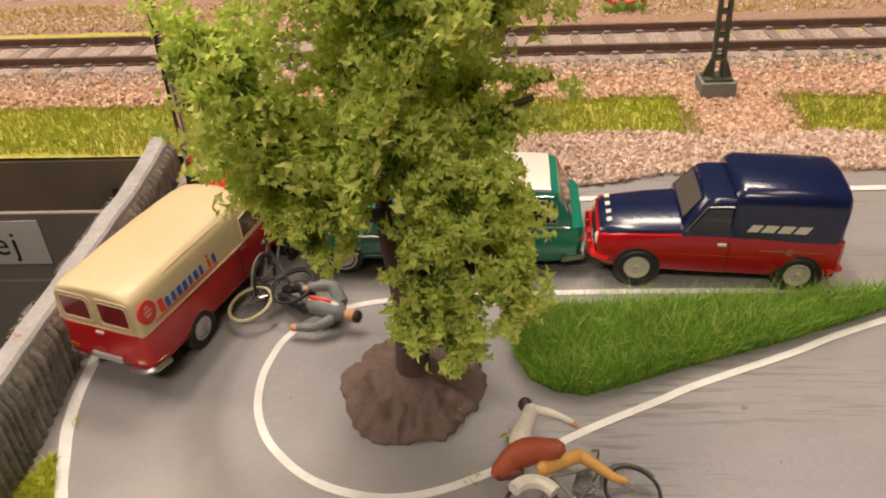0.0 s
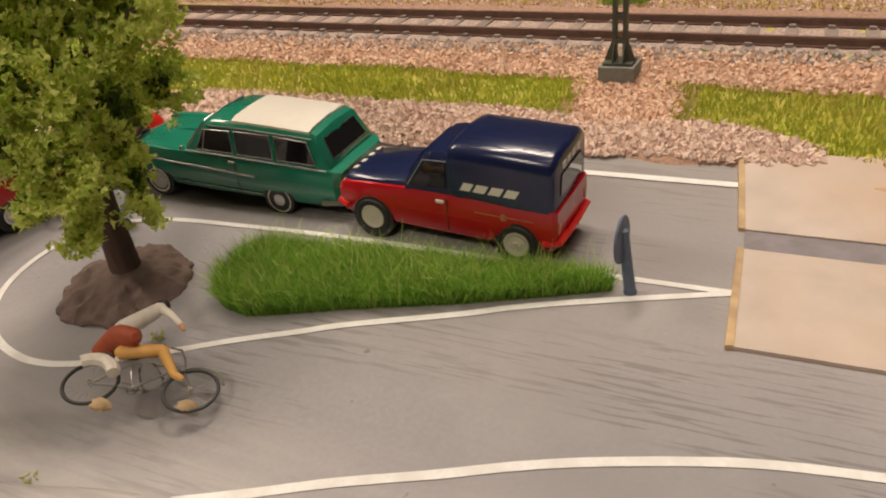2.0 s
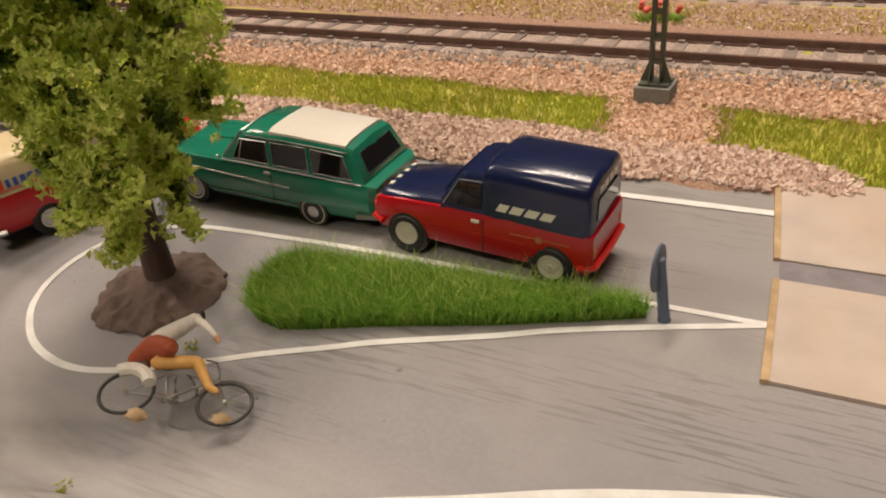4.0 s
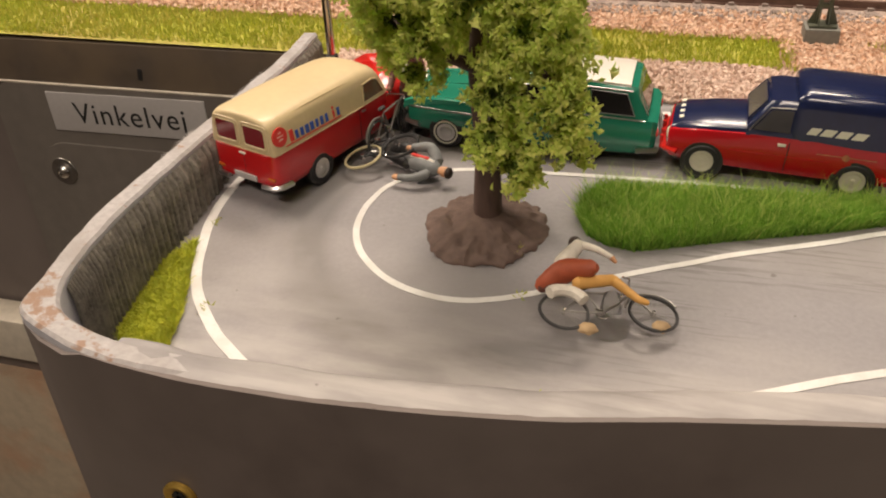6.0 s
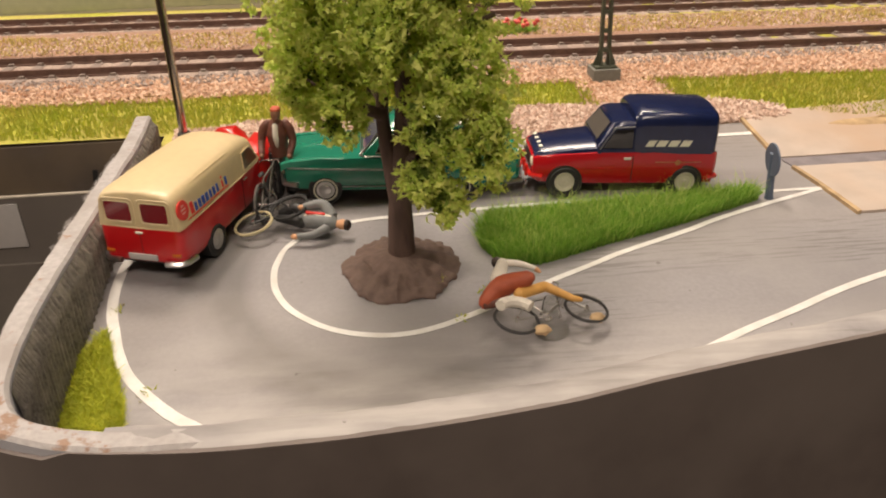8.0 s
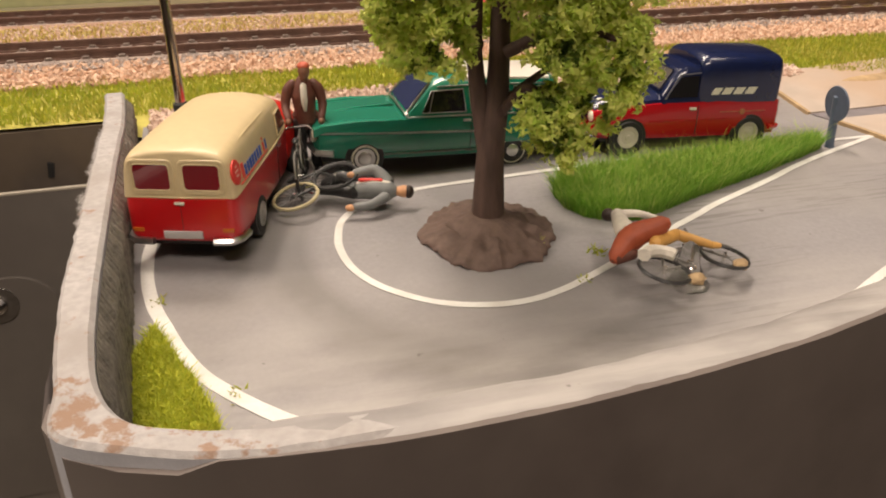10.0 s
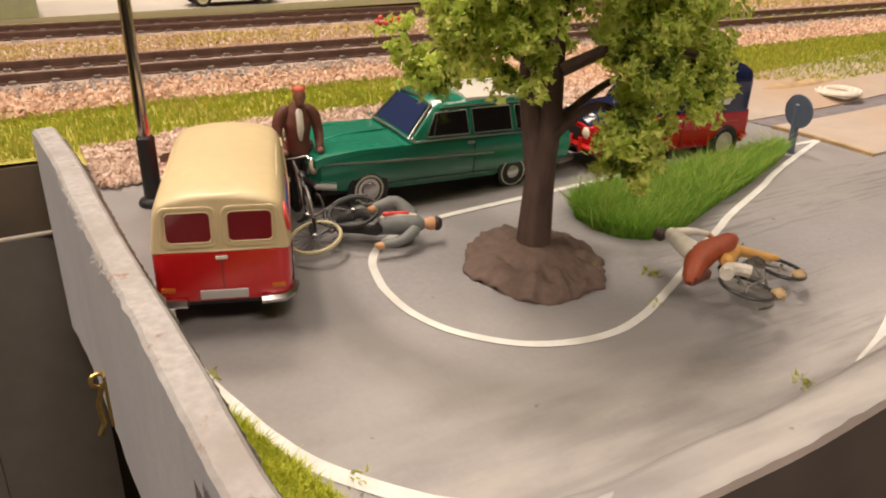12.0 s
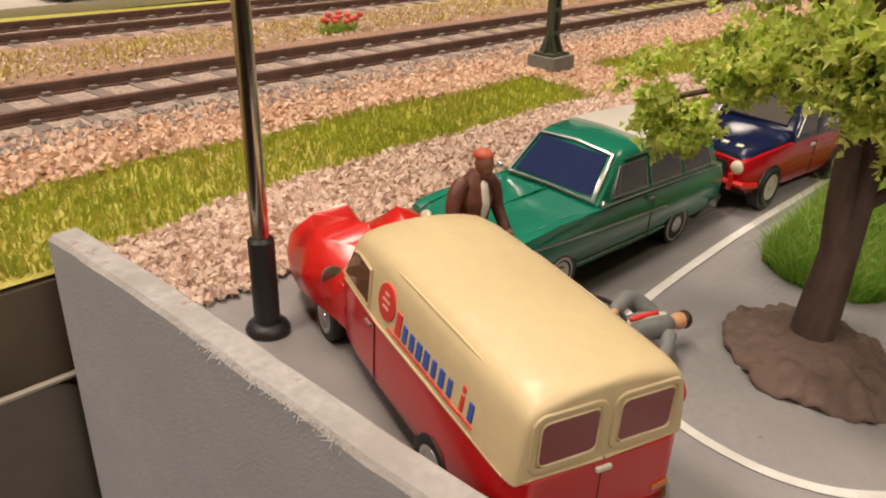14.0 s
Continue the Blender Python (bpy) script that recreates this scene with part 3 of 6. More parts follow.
# hall around it all
for nm, c, s in (("floor", (0, 0, -1.0), (6, 6, 0.05)), ("wall_hall_north", (0, 2.3, 0.3), (6, 0.05, 2.7)), ("wall_hall_south", (0, -2.3, 0.3), (6, 0.05, 2.7)), ("wall_hall_west", (-2.6, 0, 0.3), (0.05, 6, 2.7)), ("wall_hall_east", (2.6, 0, 0.3), (0.05, 6, 2.7)), ("ceiling", (0, 0, 1.65), (6, 6, 0.05))):
    ob = part(nm, box(bmesh.new(), c, s), HALLFLOOR if nm == "floor" else HALL, None, smooth=False)
    tagged(ob, "plain exhibition hall " + nm.split("_")[0], nm.split("_")[0], kind="structure")

# ---- railway ----


def track(y, z, x0, x1, first, gauge=0.0172, pitch=0.0088):
    t = thing("railway_track", pose(0, y, z, 0, 0.95, 1.46), "model railway track with brown rails on grey ballast", "railway track", "railway tracks")
    bed = bmesh.new()
    prof = [(-0.0225, -0.0030), (-0.0165, 0.0002), (-0.0120, 0.0005), (-0.0060, 0.0004), (0.0, 0.0005), (0.0060, 0.0004), (0.0120, 0.0005), (0.0165, 0.0002), (0.0225, -0.0030)]
    rows = []
    for i, x in enumerate(steps(x0, x1, 520)):
        rows.append([bed.verts.new((x, py + 0.0006 * noise.noise(Vector((x * 200, py * 90, y * 50))), pz + 0.0003 * noise.noise(Vector((x * 420, py * 400, 1))))) for py, pz in prof])
    for a, b in zip(rows, rows[1:]):
        for i in range(8):
            bed.faces.new((a[i], b[i], b[i + 1], a[i + 1]))
    part("ballast_bed", bed, BALLAST, t, "grey brown ballast bed")
    for s in (-1, 1):
        bm = bmesh.new()
        yc = s * gauge / 2
        prof = [(-0.0011, 0.0004), (-0.0011, 0.0008), (-0.0004, 0.0010), (-0.0004, 0.0020), (-0.0006, 0.0021), (-0.0006, 0.0028), (0.0006, 0.0028), (0.0006, 0.0021), (0.0004, 0.0020), (0.0004, 0.0010), (0.0011, 0.0008), (0.0011, 0.0004)]
        loft(bm, [[Vector((x, yc + py, pz)) for py, pz in reversed(prof)] for x in (x0, x1)])
        part("rail", bm, RAIL, t, smooth=False)
    n = int((x1 - x0) / pitch)
    me = None
    for i in range(n):
        x = x0 + (i + 0.5) * pitch
        if me is None:
            bm = box(bmesh.new(), (0, 0, 0.0001), (0.0030, 0.0295, 0.0012), 0.0002)
            for s in (-1, 1):
                for e in (-1, 1):
                    box(bm, (0, s * gauge / 2 + e * 0.0018, 0.0010), (0.0016, 0.0012, 0.0008))
            ob = part("sleeper", bm, SLEEPER, t, smooth=False)
            me = ob.data
        else:
            ob = new("sleeper", me)
            ob.parent = t
        ob.matrix_basis = pose(x, 0, 0, 0, 0, 0)
    return t


track(0.2178, 0.0126, -0.42, 0.62, 0)
track(0.2888, 0.0126, -0.46, 0.66, 0)


def stones(name, count, region, size, mat, label, seed, sink=0.2):
    """Loose stones strewn over the ground; region gives a place or None."""
    rng = random.Random(seed)
    verts, faces = [], []
    base = [(1, 0, 0), (-1, 0, 0), (0, 1, 0), (0, -1, 0), (0, 0, 1), (0, 0, -1)]
    tri = [(0, 2, 4), (2, 1, 4), (1, 3, 4), (3, 0, 4), (2, 0, 5), (1, 2, 5), (3, 1, 5), (0, 3, 5)]
    made = 0
    while made < count:
        q = region(rng)
        if q is None:
            continue
        made += 1
        x, y, lift = q
        r = size * rng.uniform(0.55, 1.35)
        turn = Euler((rng.uniform(0, 6.3), rng.uniform(0, 6.3), rng.uniform(0, 6.3))).to_matrix()
        k = len(verts)
        st = (rng.uniform(0.7, 1.3), rng.uniform(0.6, 1.1), rng.uniform(0.5, 0.9))
        for b in base:
            j = rng.uniform(0.75, 1.2)
            v = turn @ Vector((b[0] * r * st[0] * j, b[1] * r * st[1] * j, b[2] * r * st[2] * j))
            verts.append((x + v.x, y + v.y, land_z(x, y) + lift + 0.0004 + r * (0.4 - sink) + v.z))
        faces += [(a + k, b + k, c + k) for a, b, c in tri]
    return stuff(name, verts, faces, mat, label, "gravel")


def along_track(x):
    """How far the railway drifts away from the road."""
    return 0.0255 * x


def meadow_front(x):
    return 0.1660 + 0.0026 * noise.noise(Vector((x * 60, 9.3, 0))) - 0.0040 * smooth(-0.015, -0.060, x) - max(0, x - 0.082) * 0.3


def meadow_back(x):
    return 0.1822 + 0.0026 * noise.noise(Vector((x * 40, 5.3, 0)))


def in_gap(x, y, w):
    return abs(x - 0.0660 + (y - 0.175) * 0.2) < w + 0.003 * noise.noise(Vector((x * 200, y * 200, 0)))


def gravel_low(rng):
    x, y = rng.uniform(-0.066, 0.105), rng.uniform(0.142, 0.170)
    front = 0.1512 + 0.0024 * noise.noise(Vector((x * 45, 0.3, 0))) + max(0, x - 0.03) * 0.06 - 0.0055 * smooth(0.03, -0.04, x)
    if x < -0.0545 or (x < -0.036 and y < 0.1445 + 0.0015 * noise.noise(Vector((x * 300, 1, 0)))):
        return None
    return (x, y, 0) if front < y < meadow_front(x) + 0.001 else None


def gravel_high(rng):
    x, y = rng.uniform(-0.30, 0.40), rng.uniform(0.176, 0.212)
    return (x, y, 0) if meadow_back(x) - 0.0008 < y < 0.2000 + along_track(x) else None


def shoulder(rng):
    x = rng.uniform(-0.35, 0.42)
    return (x, rng.uniform(0.1945, 0.2025) + along_track(x), 0.0002)


def gravel_mid(rng):
    x = rng.uniform(-0.35, 0.42)
    return (x, rng.uniform(0.2390, 0.2670) + along_track(x), 0)


def bed(name, x0, x1, front, back, mat, label):
    """A thin layer of fine ground cover between two wavering edges."""
    bm = sheet(bmesh.new(), steps(x0, x1, 160), lambda x: steps(front + 0.0025 * noise.noise(Vector((x * 70, 2.0, 0))), back + 0.0025 * noise.noise(Vector((x * 60, 8.0, 0))), 10), lambda x, y: land_z(x, y) + 0.0005 - 0.0008 * smooth(0.0022, 0.0, y - front - 0.0025 * noise.noise(Vector((x * 70, 2.0, 0)))))
    return tagged(part(name, bm, mat, None), label, "gravel", kind="stuff")


bed("gravel_bed", -0.0360, 0.095, 0.1530, 0.1660, GRAVEL_BASE, "fine pink gravel bed beside the road")
bed("gravel_bed", -0.0545, -0.0360, 0.1475, 0.1630, GRAVEL_BASE, "fine pink gravel bed behind the lamp post")
bed("gravel_bed", -0.40, 0.42, 0.1845, 0.2010, GRAVEL_BASE, "fine orange gravel bed beside the track")
bed("gravel_bed", -0.45, 0.50, 0.2360, 0.2720, GRAVEL_BASE, "fine pink gravel bed between the tracks")
bm = sheet(bmesh.new(), steps(0.053, 0.080, 14), lambda x: steps(0.164, 0.187, 12), lambda x, y: land_z(x, y) + 0.0006 - 0.0005 * smooth(0.007, 0.0135, abs(x - 0.0665)))
tagged(part("gravel_bed", bm, GRAVEL_BASE, None), "fine gravel spilled below the mast", "gravel", kind="stuff")


def spill(rng):
    x, y = rng.uniform(0.045, 0.090), rng.uniform(0.163, 0.187)
    return (x, y, 0) if in_gap(x, y, 0.011) else None


stones("gravel", 1300, spill, 0.00080, GRAVEL_RED, "pink gravel spilled below the mast", 7)
stones("gravel", 8200, gravel_low, 0.00078, GRAVEL, "pinkish loose gravel along the road", 3)
stones("gravel", 16000, gravel_high, 0.00080, GRAVEL_RED, "orange pink loose gravel beside the track", 4)
stones("gravel", 7000, shoulder, 0.00062, BALLAST_GRAIN, "grey ballast grains at the track's shoulder", 5)


def blades(name, count, region, height, width, mat, label, seed, lean=0.5, category="grass", kind="stuff"):
    """Upright grass fibres as thin bent blades."""
    rng = random.Random(seed)
    verts, faces = [], []
    made = 0
    while made < count:
        q = region(rng)
        if q is None:
            continue
        made += 1
        x, y, z, k = q
        h = height * rng.uniform(0.55, 1.25) * k
        a = rng.uniform(0, 6.283)
        l = rng.uniform(0, lean) * h
        b = rng.uniform(0, 6.283)
        dx, dy = math.cos(a) * width / 2, math.sin(a) * width / 2
        lx, ly = math.cos(b) * l, math.sin(b) * l
        i = len(verts)
        verts += [(x - dx, y - dy, z), (x + dx, y + dy, z), (x + lx * 0.4 + dx * 0.8, y + ly * 0.4 + dy * 0.8, z + h * 0.6), (x + lx * 0.4 - dx * 0.8, y + ly * 0.4 - dy * 0.8, z + h * 0.6), (x + lx, y + ly, z + h)]
        faces += [(i, i + 1, i + 2, i + 3), (i + 3, i + 2, i + 4)]
    return stuff(name, verts, faces, mat, label, category, kind=kind)


def meadow(rng):
    x, y = rng.uniform(-0.30, 0.36), rng.uniform(0.150, 0.190)
    if x < -0.058 and y < 0.1620:
        return None
    if not meadow_front(x) < y < meadow_back(x) or in_gap(x, y, 0.0095):
        return None
    return (x, y, land_z(x, y), 1.0)


def strip_far(rng):
    x, y = rng.uniform(-0.36, 0.44), rng.uniform(0.2400, 0.2665)
    y += along_track(x)
    return (x, y, land_z(x, y) + 0.0003, 0.6 + 0.8 * max(0.0, noise.noise(Vector((x * 50, y * 80, 3)))))


blades("grass", 58000, meadow, 0.0014, 0.00034, MEADOW, "yellow green static grass strip", 11, 0.9)
stones("gravel", 6000, gravel_mid, 0.0007, GRAVEL, "pink gravel between the tracks", 6)
blades("grass", 18000, strip_far, 0.0018, 0.00045, DRY, "straw coloured dry grass between the tracks", 12, 1.0)
ISLAND = [(0.0160, 0.1050), (0.0160, 0.1005), (0.0180, 0.0962), (0.0215, 0.0938), (0.0265, 0.0930), (0.0320, 0.0950), (0.0420, 0.0990), (0.0570, 0.1043), (0.0700, 0.1098), (0.0785, 0.1140), (0.0780, 0.1156), (0.0600, 0.1132), (0.0400, 0.1116), (0.0190, 0.1100)]


def inside(x, y, poly):
    hit = False
    for (ax, ay), (bx, by) in zip(poly, poly[1:] + poly[:1]):
        if (ay > y) != (by > y) and x < (bx - ax) * (y - ay) / (by - ay) + ax:
            hit = not hit
    return hit


def island(rng):
    x, y = rng.uniform(0.014, 0.080), rng.uniform(0.091, 0.118)
    return (x, y, road_z(x, y), 1.0) if inside(x, y, ISLAND) else None


def flat_patch(name, poly, mat, label, parent=None, lift=0.0003):
    bm = bmesh.new()
    f = bm.faces.new([bm.verts.new((x, y, 0)) for x, y in poly])
    bmesh.ops.triangulate(bm, faces=[f])
    bmesh.ops.subdivide_edges(bm, edges=bm.edges, cuts=3, use_grid_fill=True)
    bmesh.ops.triangulate(bm, faces=bm.faces)
    for v in bm.verts:
        v.co.z = land_z(v.co.x, v.co.y) + lift
    ob = part(name, bm, mat, parent)
    return tagged(ob, label, "grass", kind="stuff") if parent is None else ob


turf = blades("grass_island", 34000, island, 0.0036, 0.00014, GRASS, "lush dark green grass island between the lanes", 13, 1.0)
tall = blades("tall_grass", 2600, island, 0.0054, 0.00011, GRASS_LIGHT, "longer light green grass fibres in the island", 17, 1.3)
flat_patch("turf", [(x, y) for x, y in ISLAND], GRASS_BASE, "", turf)
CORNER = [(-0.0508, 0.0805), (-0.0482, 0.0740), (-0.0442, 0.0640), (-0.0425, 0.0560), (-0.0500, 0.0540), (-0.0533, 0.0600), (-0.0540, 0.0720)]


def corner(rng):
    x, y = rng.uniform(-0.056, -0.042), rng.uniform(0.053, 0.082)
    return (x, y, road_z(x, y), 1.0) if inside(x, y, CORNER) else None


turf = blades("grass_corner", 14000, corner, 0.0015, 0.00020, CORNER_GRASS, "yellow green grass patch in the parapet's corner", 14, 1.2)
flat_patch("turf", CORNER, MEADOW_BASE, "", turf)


def fray(count, seed):
    """Frayed fibres that hang over the parapet's outer edge in small bunches."""
    rng = random.Random(seed)
    verts, faces = [], []
    line = WALL_IN[9:30]
    while len(verts) < 3 * count:
        u = rng.uniform(0, len(line) - 1.01)
        a, b = line[int(u)], line[int(u) + 1]
        p = a + (b - a) * (u - int(u))
        bunch = noise.noise(Vector((p.y * 130, seed, 0)))
        if bunch < rng.uniform(-0.35, 0.3):
            continue
        q = p + Vector((-0.0037 + rng.uniform(-0.0002, 0.0004), 0, rng.uniform(-0.0006, 0.0001)))
        n = rng.uniform(0.0003, 0.0011) * (0.7 + bunch)
        d = Vector((rng.uniform(-1.0, -0.2), rng.uniform(-0.7, 0.7), rng.uniform(-0.9, 0.5))) * n
        w = Vector((0, 0.00006, 0.00005))
        k = len(verts)
        verts += [tuple(q - w), tuple(q + w), tuple(q + d)]
        faces.append((k, k + 1, k + 2))
    return stuff("fibres", verts, faces, PLASTER, "frayed pale fibres on the parapet's outer edge", "fibres")


fray(420, 15)

# ---- cars ----
MM = 0.001


def hull(bm, stations):
    """A car body from cross sections: place along the car, then rows of half width and height, in millimetres."""
    rings = []
    for x, prof in stations:
        left = [Vector((x * MM, y * MM, z * MM)) for y, z in prof]
        right = [Vector((x * MM, -y * MM, z * MM)) for y, z in reversed(prof)]
        rings.append(left + right)
    loft(bm, rings)
    bmesh.ops.recalc_face_normals(bm, faces=bm.faces)
    return bm


def pane(bm, pts, depth=0.12):
    """A flat pane with thickness, corners in millimetres, pushed out along its normal."""
    P = [Vector(p) * MM for p in pts]
    n = (P[1] - P[0]).cross(P[2] - P[0]).normalized()
    loft(bm, [[p - n * depth * MM for p in P], [p + n * depth * MM for p in P]])
    bmesh.ops.recalc_face_normals(bm, faces=bm.faces)
    return bm


def bar(bm, path, r):
    return tube(bm, [Vector(p) * MM for p in path], r * MM, 6)


def wheel(parent, x, y, r, width, style):
    s = 1 if y > 0 else -1
    w = part("wheel", lathe(bmesh.new(), (0, 0, 0), (0, s, 0), [(r * 0.55 * MM, -width * MM), (r * 0.93 * MM, -width * MM), (r * MM, -width * 0.8 * MM), (r * MM, -0.25 * MM), (r * 0.94 * MM, 0), (r * 0.70 * MM, 0.05 * MM), (r * 0.66 * MM, -0.25 * MM)], 28), TYRE, parent, "black rubber tyre")
    w.matrix_basis = pose(x * MM, y * MM, r * MM)
    if style == "whitewall":
        part("whitewall", ring(bmesh.new(), (0, s * 0.06 * MM, 0), (0, 1, 0), r * 0.80 * MM, r * 0.065 * MM, 28, 6, 0.35), LETTER, w, "white sidewall ring")
        part("hubcap", lathe(bmesh.new(), (0, 0, 0), (0, s, 0), [(r * 0.66 * MM, -0.3 * MM), (r * 0.64 * MM, 0.0), (r * 0.45 * MM, -0.1 * MM), (r * 0.38 * MM, 0.18 * MM), (r * 0.15 * MM, 0.32 * MM)], 24), CHROME, w, "chrome hubcap")
    else:
        part("rim", lathe(bmesh.new(), (0, 0, 0), (0, s, 0), [(r * 0.68 * MM, -0.3 * MM), (r * 0.66 * MM, 0.08 * MM), (r * 0.50 * MM, 0.05 * MM), (r * 0.44 * MM, -0.12 * MM), (r * 0.18 * MM, -0.05 * MM), (r * 0.14 * MM, 0.15 * MM)], 24), HUB if style == "cream" else CHROME, w, "pale hub")
    return w


def arch(parent, x, y, r):
    s = 1 if y > 0 else -1
    # no recess here: a flush black disc paints the hollow's shade
    part("wheel_arch_shade", lathe(bmesh.new(), (x * MM, (y - s * 1.95) * MM, 3.2 * MM), (0, s, 0), [(0.1 * MM, 0), (r * MM, 0), (r * MM, 1.95 * MM), (0.1 * MM, 1.95 * MM)], 24), BLACK, parent, "black disc standing for the shaded wheel arch hollow")


def flat_mark(bm, x, z, w, h, y):
    """A plain printed block; millimetres, standing on z."""
    return box(bm, Vector((x, y, z + h / 2)) * MM, (w * MM, 0.16 * MM, h * MM), 0.05 * MM)


def small_van(m):
    """Navy blue and red delivery van with a tall box body."""
    t = thing("delivery_van", m, "navy blue and red model delivery van waiting in the queue", "van", "queue of model cars")
    low = hull(bmesh.new(), [
        (-21.0, [(7.2, 3.6), (7.6, 4.5), (7.7, 7.5), (7.4, 10.0), (0, 10.0)]),
        (-20.3, [(7.9, 3.0), (8.3, 4.5), (8.3, 8.0), (8.0, 10.2), (0, 10.2)]),
        (-6.0, [(8.0, 2.9), (8.4, 4.6), (8.4, 8.2), (8.1, 10.3), (0, 10.3)]),
        (5.0, [(8.0, 2.9), (8.4, 4.6), (8.4, 8.2), (8.0, 10.2), (0, 10.4)]),
        (14.0, [(7.9, 3.0), (8.2, 4.6), (8.2, 7.9), (7.5, 9.5), (0, 9.9)]),
        (19.6, [(7.3, 3.2), (7.7, 4.6), (7.6, 7.4), (6.9, 8.8), (0, 9.2)]),
        (20.6, [(6.6, 3.8), (7.0, 4.8), (6.9, 7.0), (6.2, 8.2), (0, 8.6)])])
    body = part("body", low, RED, t, "red lower body")
    part("hood", hull(bmesh.new(), [
        (4.6, [(7.5, 9.8), (7.2, 11.0), (5.5, 11.9), (0, 12.1)]),
        (12.0, [(7.2, 9.0), (6.9, 10.3), (5.2, 11.2), (0, 11.4)]),
        (18.6, [(6.7, 8.4), (6.3, 9.3), (4.8, 10.2), (0, 10.4)]),
        (20.2, [(6.2, 7.8), (5.8, 8.6), (4.4, 9.3), (0, 9.5)])]), BLUE, t, "navy blue bonnet")
    part("cab", hull(bmesh.new(), [
        (-3.0, [(8.0, 10.0), (7.3, 16.0), (6.4, 17.1), (0, 17.5)]),
        (1.0, [(8.0, 10.0), (7.2, 16.0), (6.3, 17.1), (0, 17.5)]),
        (3.0, [(8.0, 10.0), (7.2, 15.6), (6.2, 16.7), (0, 17.1)]),
        (6.4, [(8.0, 10.0), (7.6, 11.6), (6.8, 12.0), (0, 12.3)])]), BLUE, t, "navy blue cab")
    def box_top(w, z):
        return [(8.1 * w, 9.9), (8.05 * w, z - 3.6), (7.85 * w, z - 2.1), (7.2 * w, z - 1.05), (6.0 * w, z - 0.5), (3.0 * w, z - 0.12), (0, z)]
    crate = part("cargo_box", hull(bmesh.new(), [
        (-20.5, box_top(0.90, 18.9)), (-20.1, box_top(0.97, 19.4)), (-19.4, box_top(1.0, 19.75)), (-10.0, box_top(1.0, 19.95)), (-3.4, box_top(1.0, 19.9)), (-2.2, box_top(0.985, 19.5)), (-1.6, box_top(0.96, 18.9))]), BLUE, t, "tall navy blue cargo box")
    for y in (-4.5, -2.2, 0.0, 2.2, 4.5):
        part("roof_rib", tube(bmesh.new(), [Vector((-19.2, y, 19.6 - abs(y) * 0.05)) * MM, Vector((-4.0, y, 19.8 - abs(y) * 0.05)) * MM], 0.16 * MM, 5), BLUE, crate)
    for s in (-1, 1):
        part("side_window", pane(bmesh.new(), [(-1.3, s * 7.92, 11.3), (5.3, s * 7.86, 11.3), (2.6, s * 7.40, 15.4), (-1.3, s * 7.42, 15.6)]), DARKGLASS, t, "dark side window")
        part("window_frame", bar(bmesh.new(), [(5.9, s * 7.95, 11.0), (2.9, s * 7.45, 15.8), (-1.5, s * 7.50, 16.1)], 0.14), CHROME, t, "thin chrome window frame")
        part("door_seam", bar(bmesh.new(), [(-1.7, s * 8.42, 3.6), (-1.7, s * 8.42, 9.6)], 0.09), BLACK, t)
        part("door_handle", box(bmesh.new(), (-0.4 * MM, s * 8.5 * MM, 9.0 * MM), (1.5 * MM, 0.4 * MM, 0.5 * MM), 0.12 * MM), LETTER, t, "pale door handle")
        part("sill_line", bar(bmesh.new(), [(-9.5, s * 8.42, 6.6), (9.0, s * 8.42, 6.6)], 0.10), RED, t)
        part("headlamp", lathe(bmesh.new(), (20.4 * MM, s * 5.2 * MM, 7.2 * MM), (1, 0, 0), [(1.15 * MM, -0.3 * MM), (1.2 * MM, 0.2 * MM), (0.9 * MM, 0.5 * MM), (0.2 * MM, 0.6 * MM)], 16), LAMP_GLASS, t, "round headlamp")
        part("tail_lamp", box(bmesh.new(), (-20.9 * MM, s * 6.7 * MM, 6.8 * MM), (0.5 * MM, 0.9 * MM, 1.8 * MM), 0.15 * MM), AMBER, t, "small tail lamp")
        for x in (13.4, -14.2):
            arch(t, x, s * 8.35, 4.1)
            wheel(t, x, s * 8.62, 3.4, 1.7, "cream")
        # plain shapes in place of the shop's name, an emblem and a faint stripe below it
        for k, (a, w) in enumerate(((-5.0, 1.8), (-7.5, 2.1), (-10.2, 2.1), (-12.9, 2.1))):
            sign = bmesh.new()
            pane(sign, [(a - w * 0.5, s * 8.12, 11.7), (a + w * 0.5, s * 8.12, 11.7), (a + w * 0.5 - 0.8, s * 8.11, 13.1), (a - w * 0.5 - 0.8, s * 8.11, 13.1)], 0.07)
            part("sign_mark", sign, LETTER, t, "cream printed sign shape", smooth=False)
        part("emblem", lathe(bmesh.new(), (-12.0 * MM, s * 8.35 * MM, 8.0 * MM), (0, s, 0), [(0.65 * MM, 0), (0.65 * MM, 0.12 * MM), (0.35 * MM, 0.15 * MM)], 14), FADED, t, "small ochre emblem")
        part("print_stripe", box(bmesh.new(), (-12.0 * MM, s * 8.42 * MM, 8.1 * MM), (10.5 * MM, 0.1 * MM, 0.14 * MM)), FADED, t, "faint ochre printed stripe")
    for y in (-4.2, -1.5, 1.2, 3.9):
        part("hood_mark", box(bmesh.new(), (18.6 * MM, y * MM, 10.35 * MM), (0.9 * MM, 1.2 * MM, 0.2 * MM), 0.05 * MM, Matrix.Rotation(radians(14), 4, "Y")), LETTER, t, "white printed mark on bonnet", smooth=False)
    for y in (-3.6, -1.3, 1.0, 3.3):
        part("rear_mark", box(bmesh.new(), (-20.45 * MM, y * MM, 16.9 * MM), (0.3 * MM, 1.6 * MM, 1.1 * MM), 0.06 * MM), LETTER, t, "cream printed mark on rear door", smooth=False)
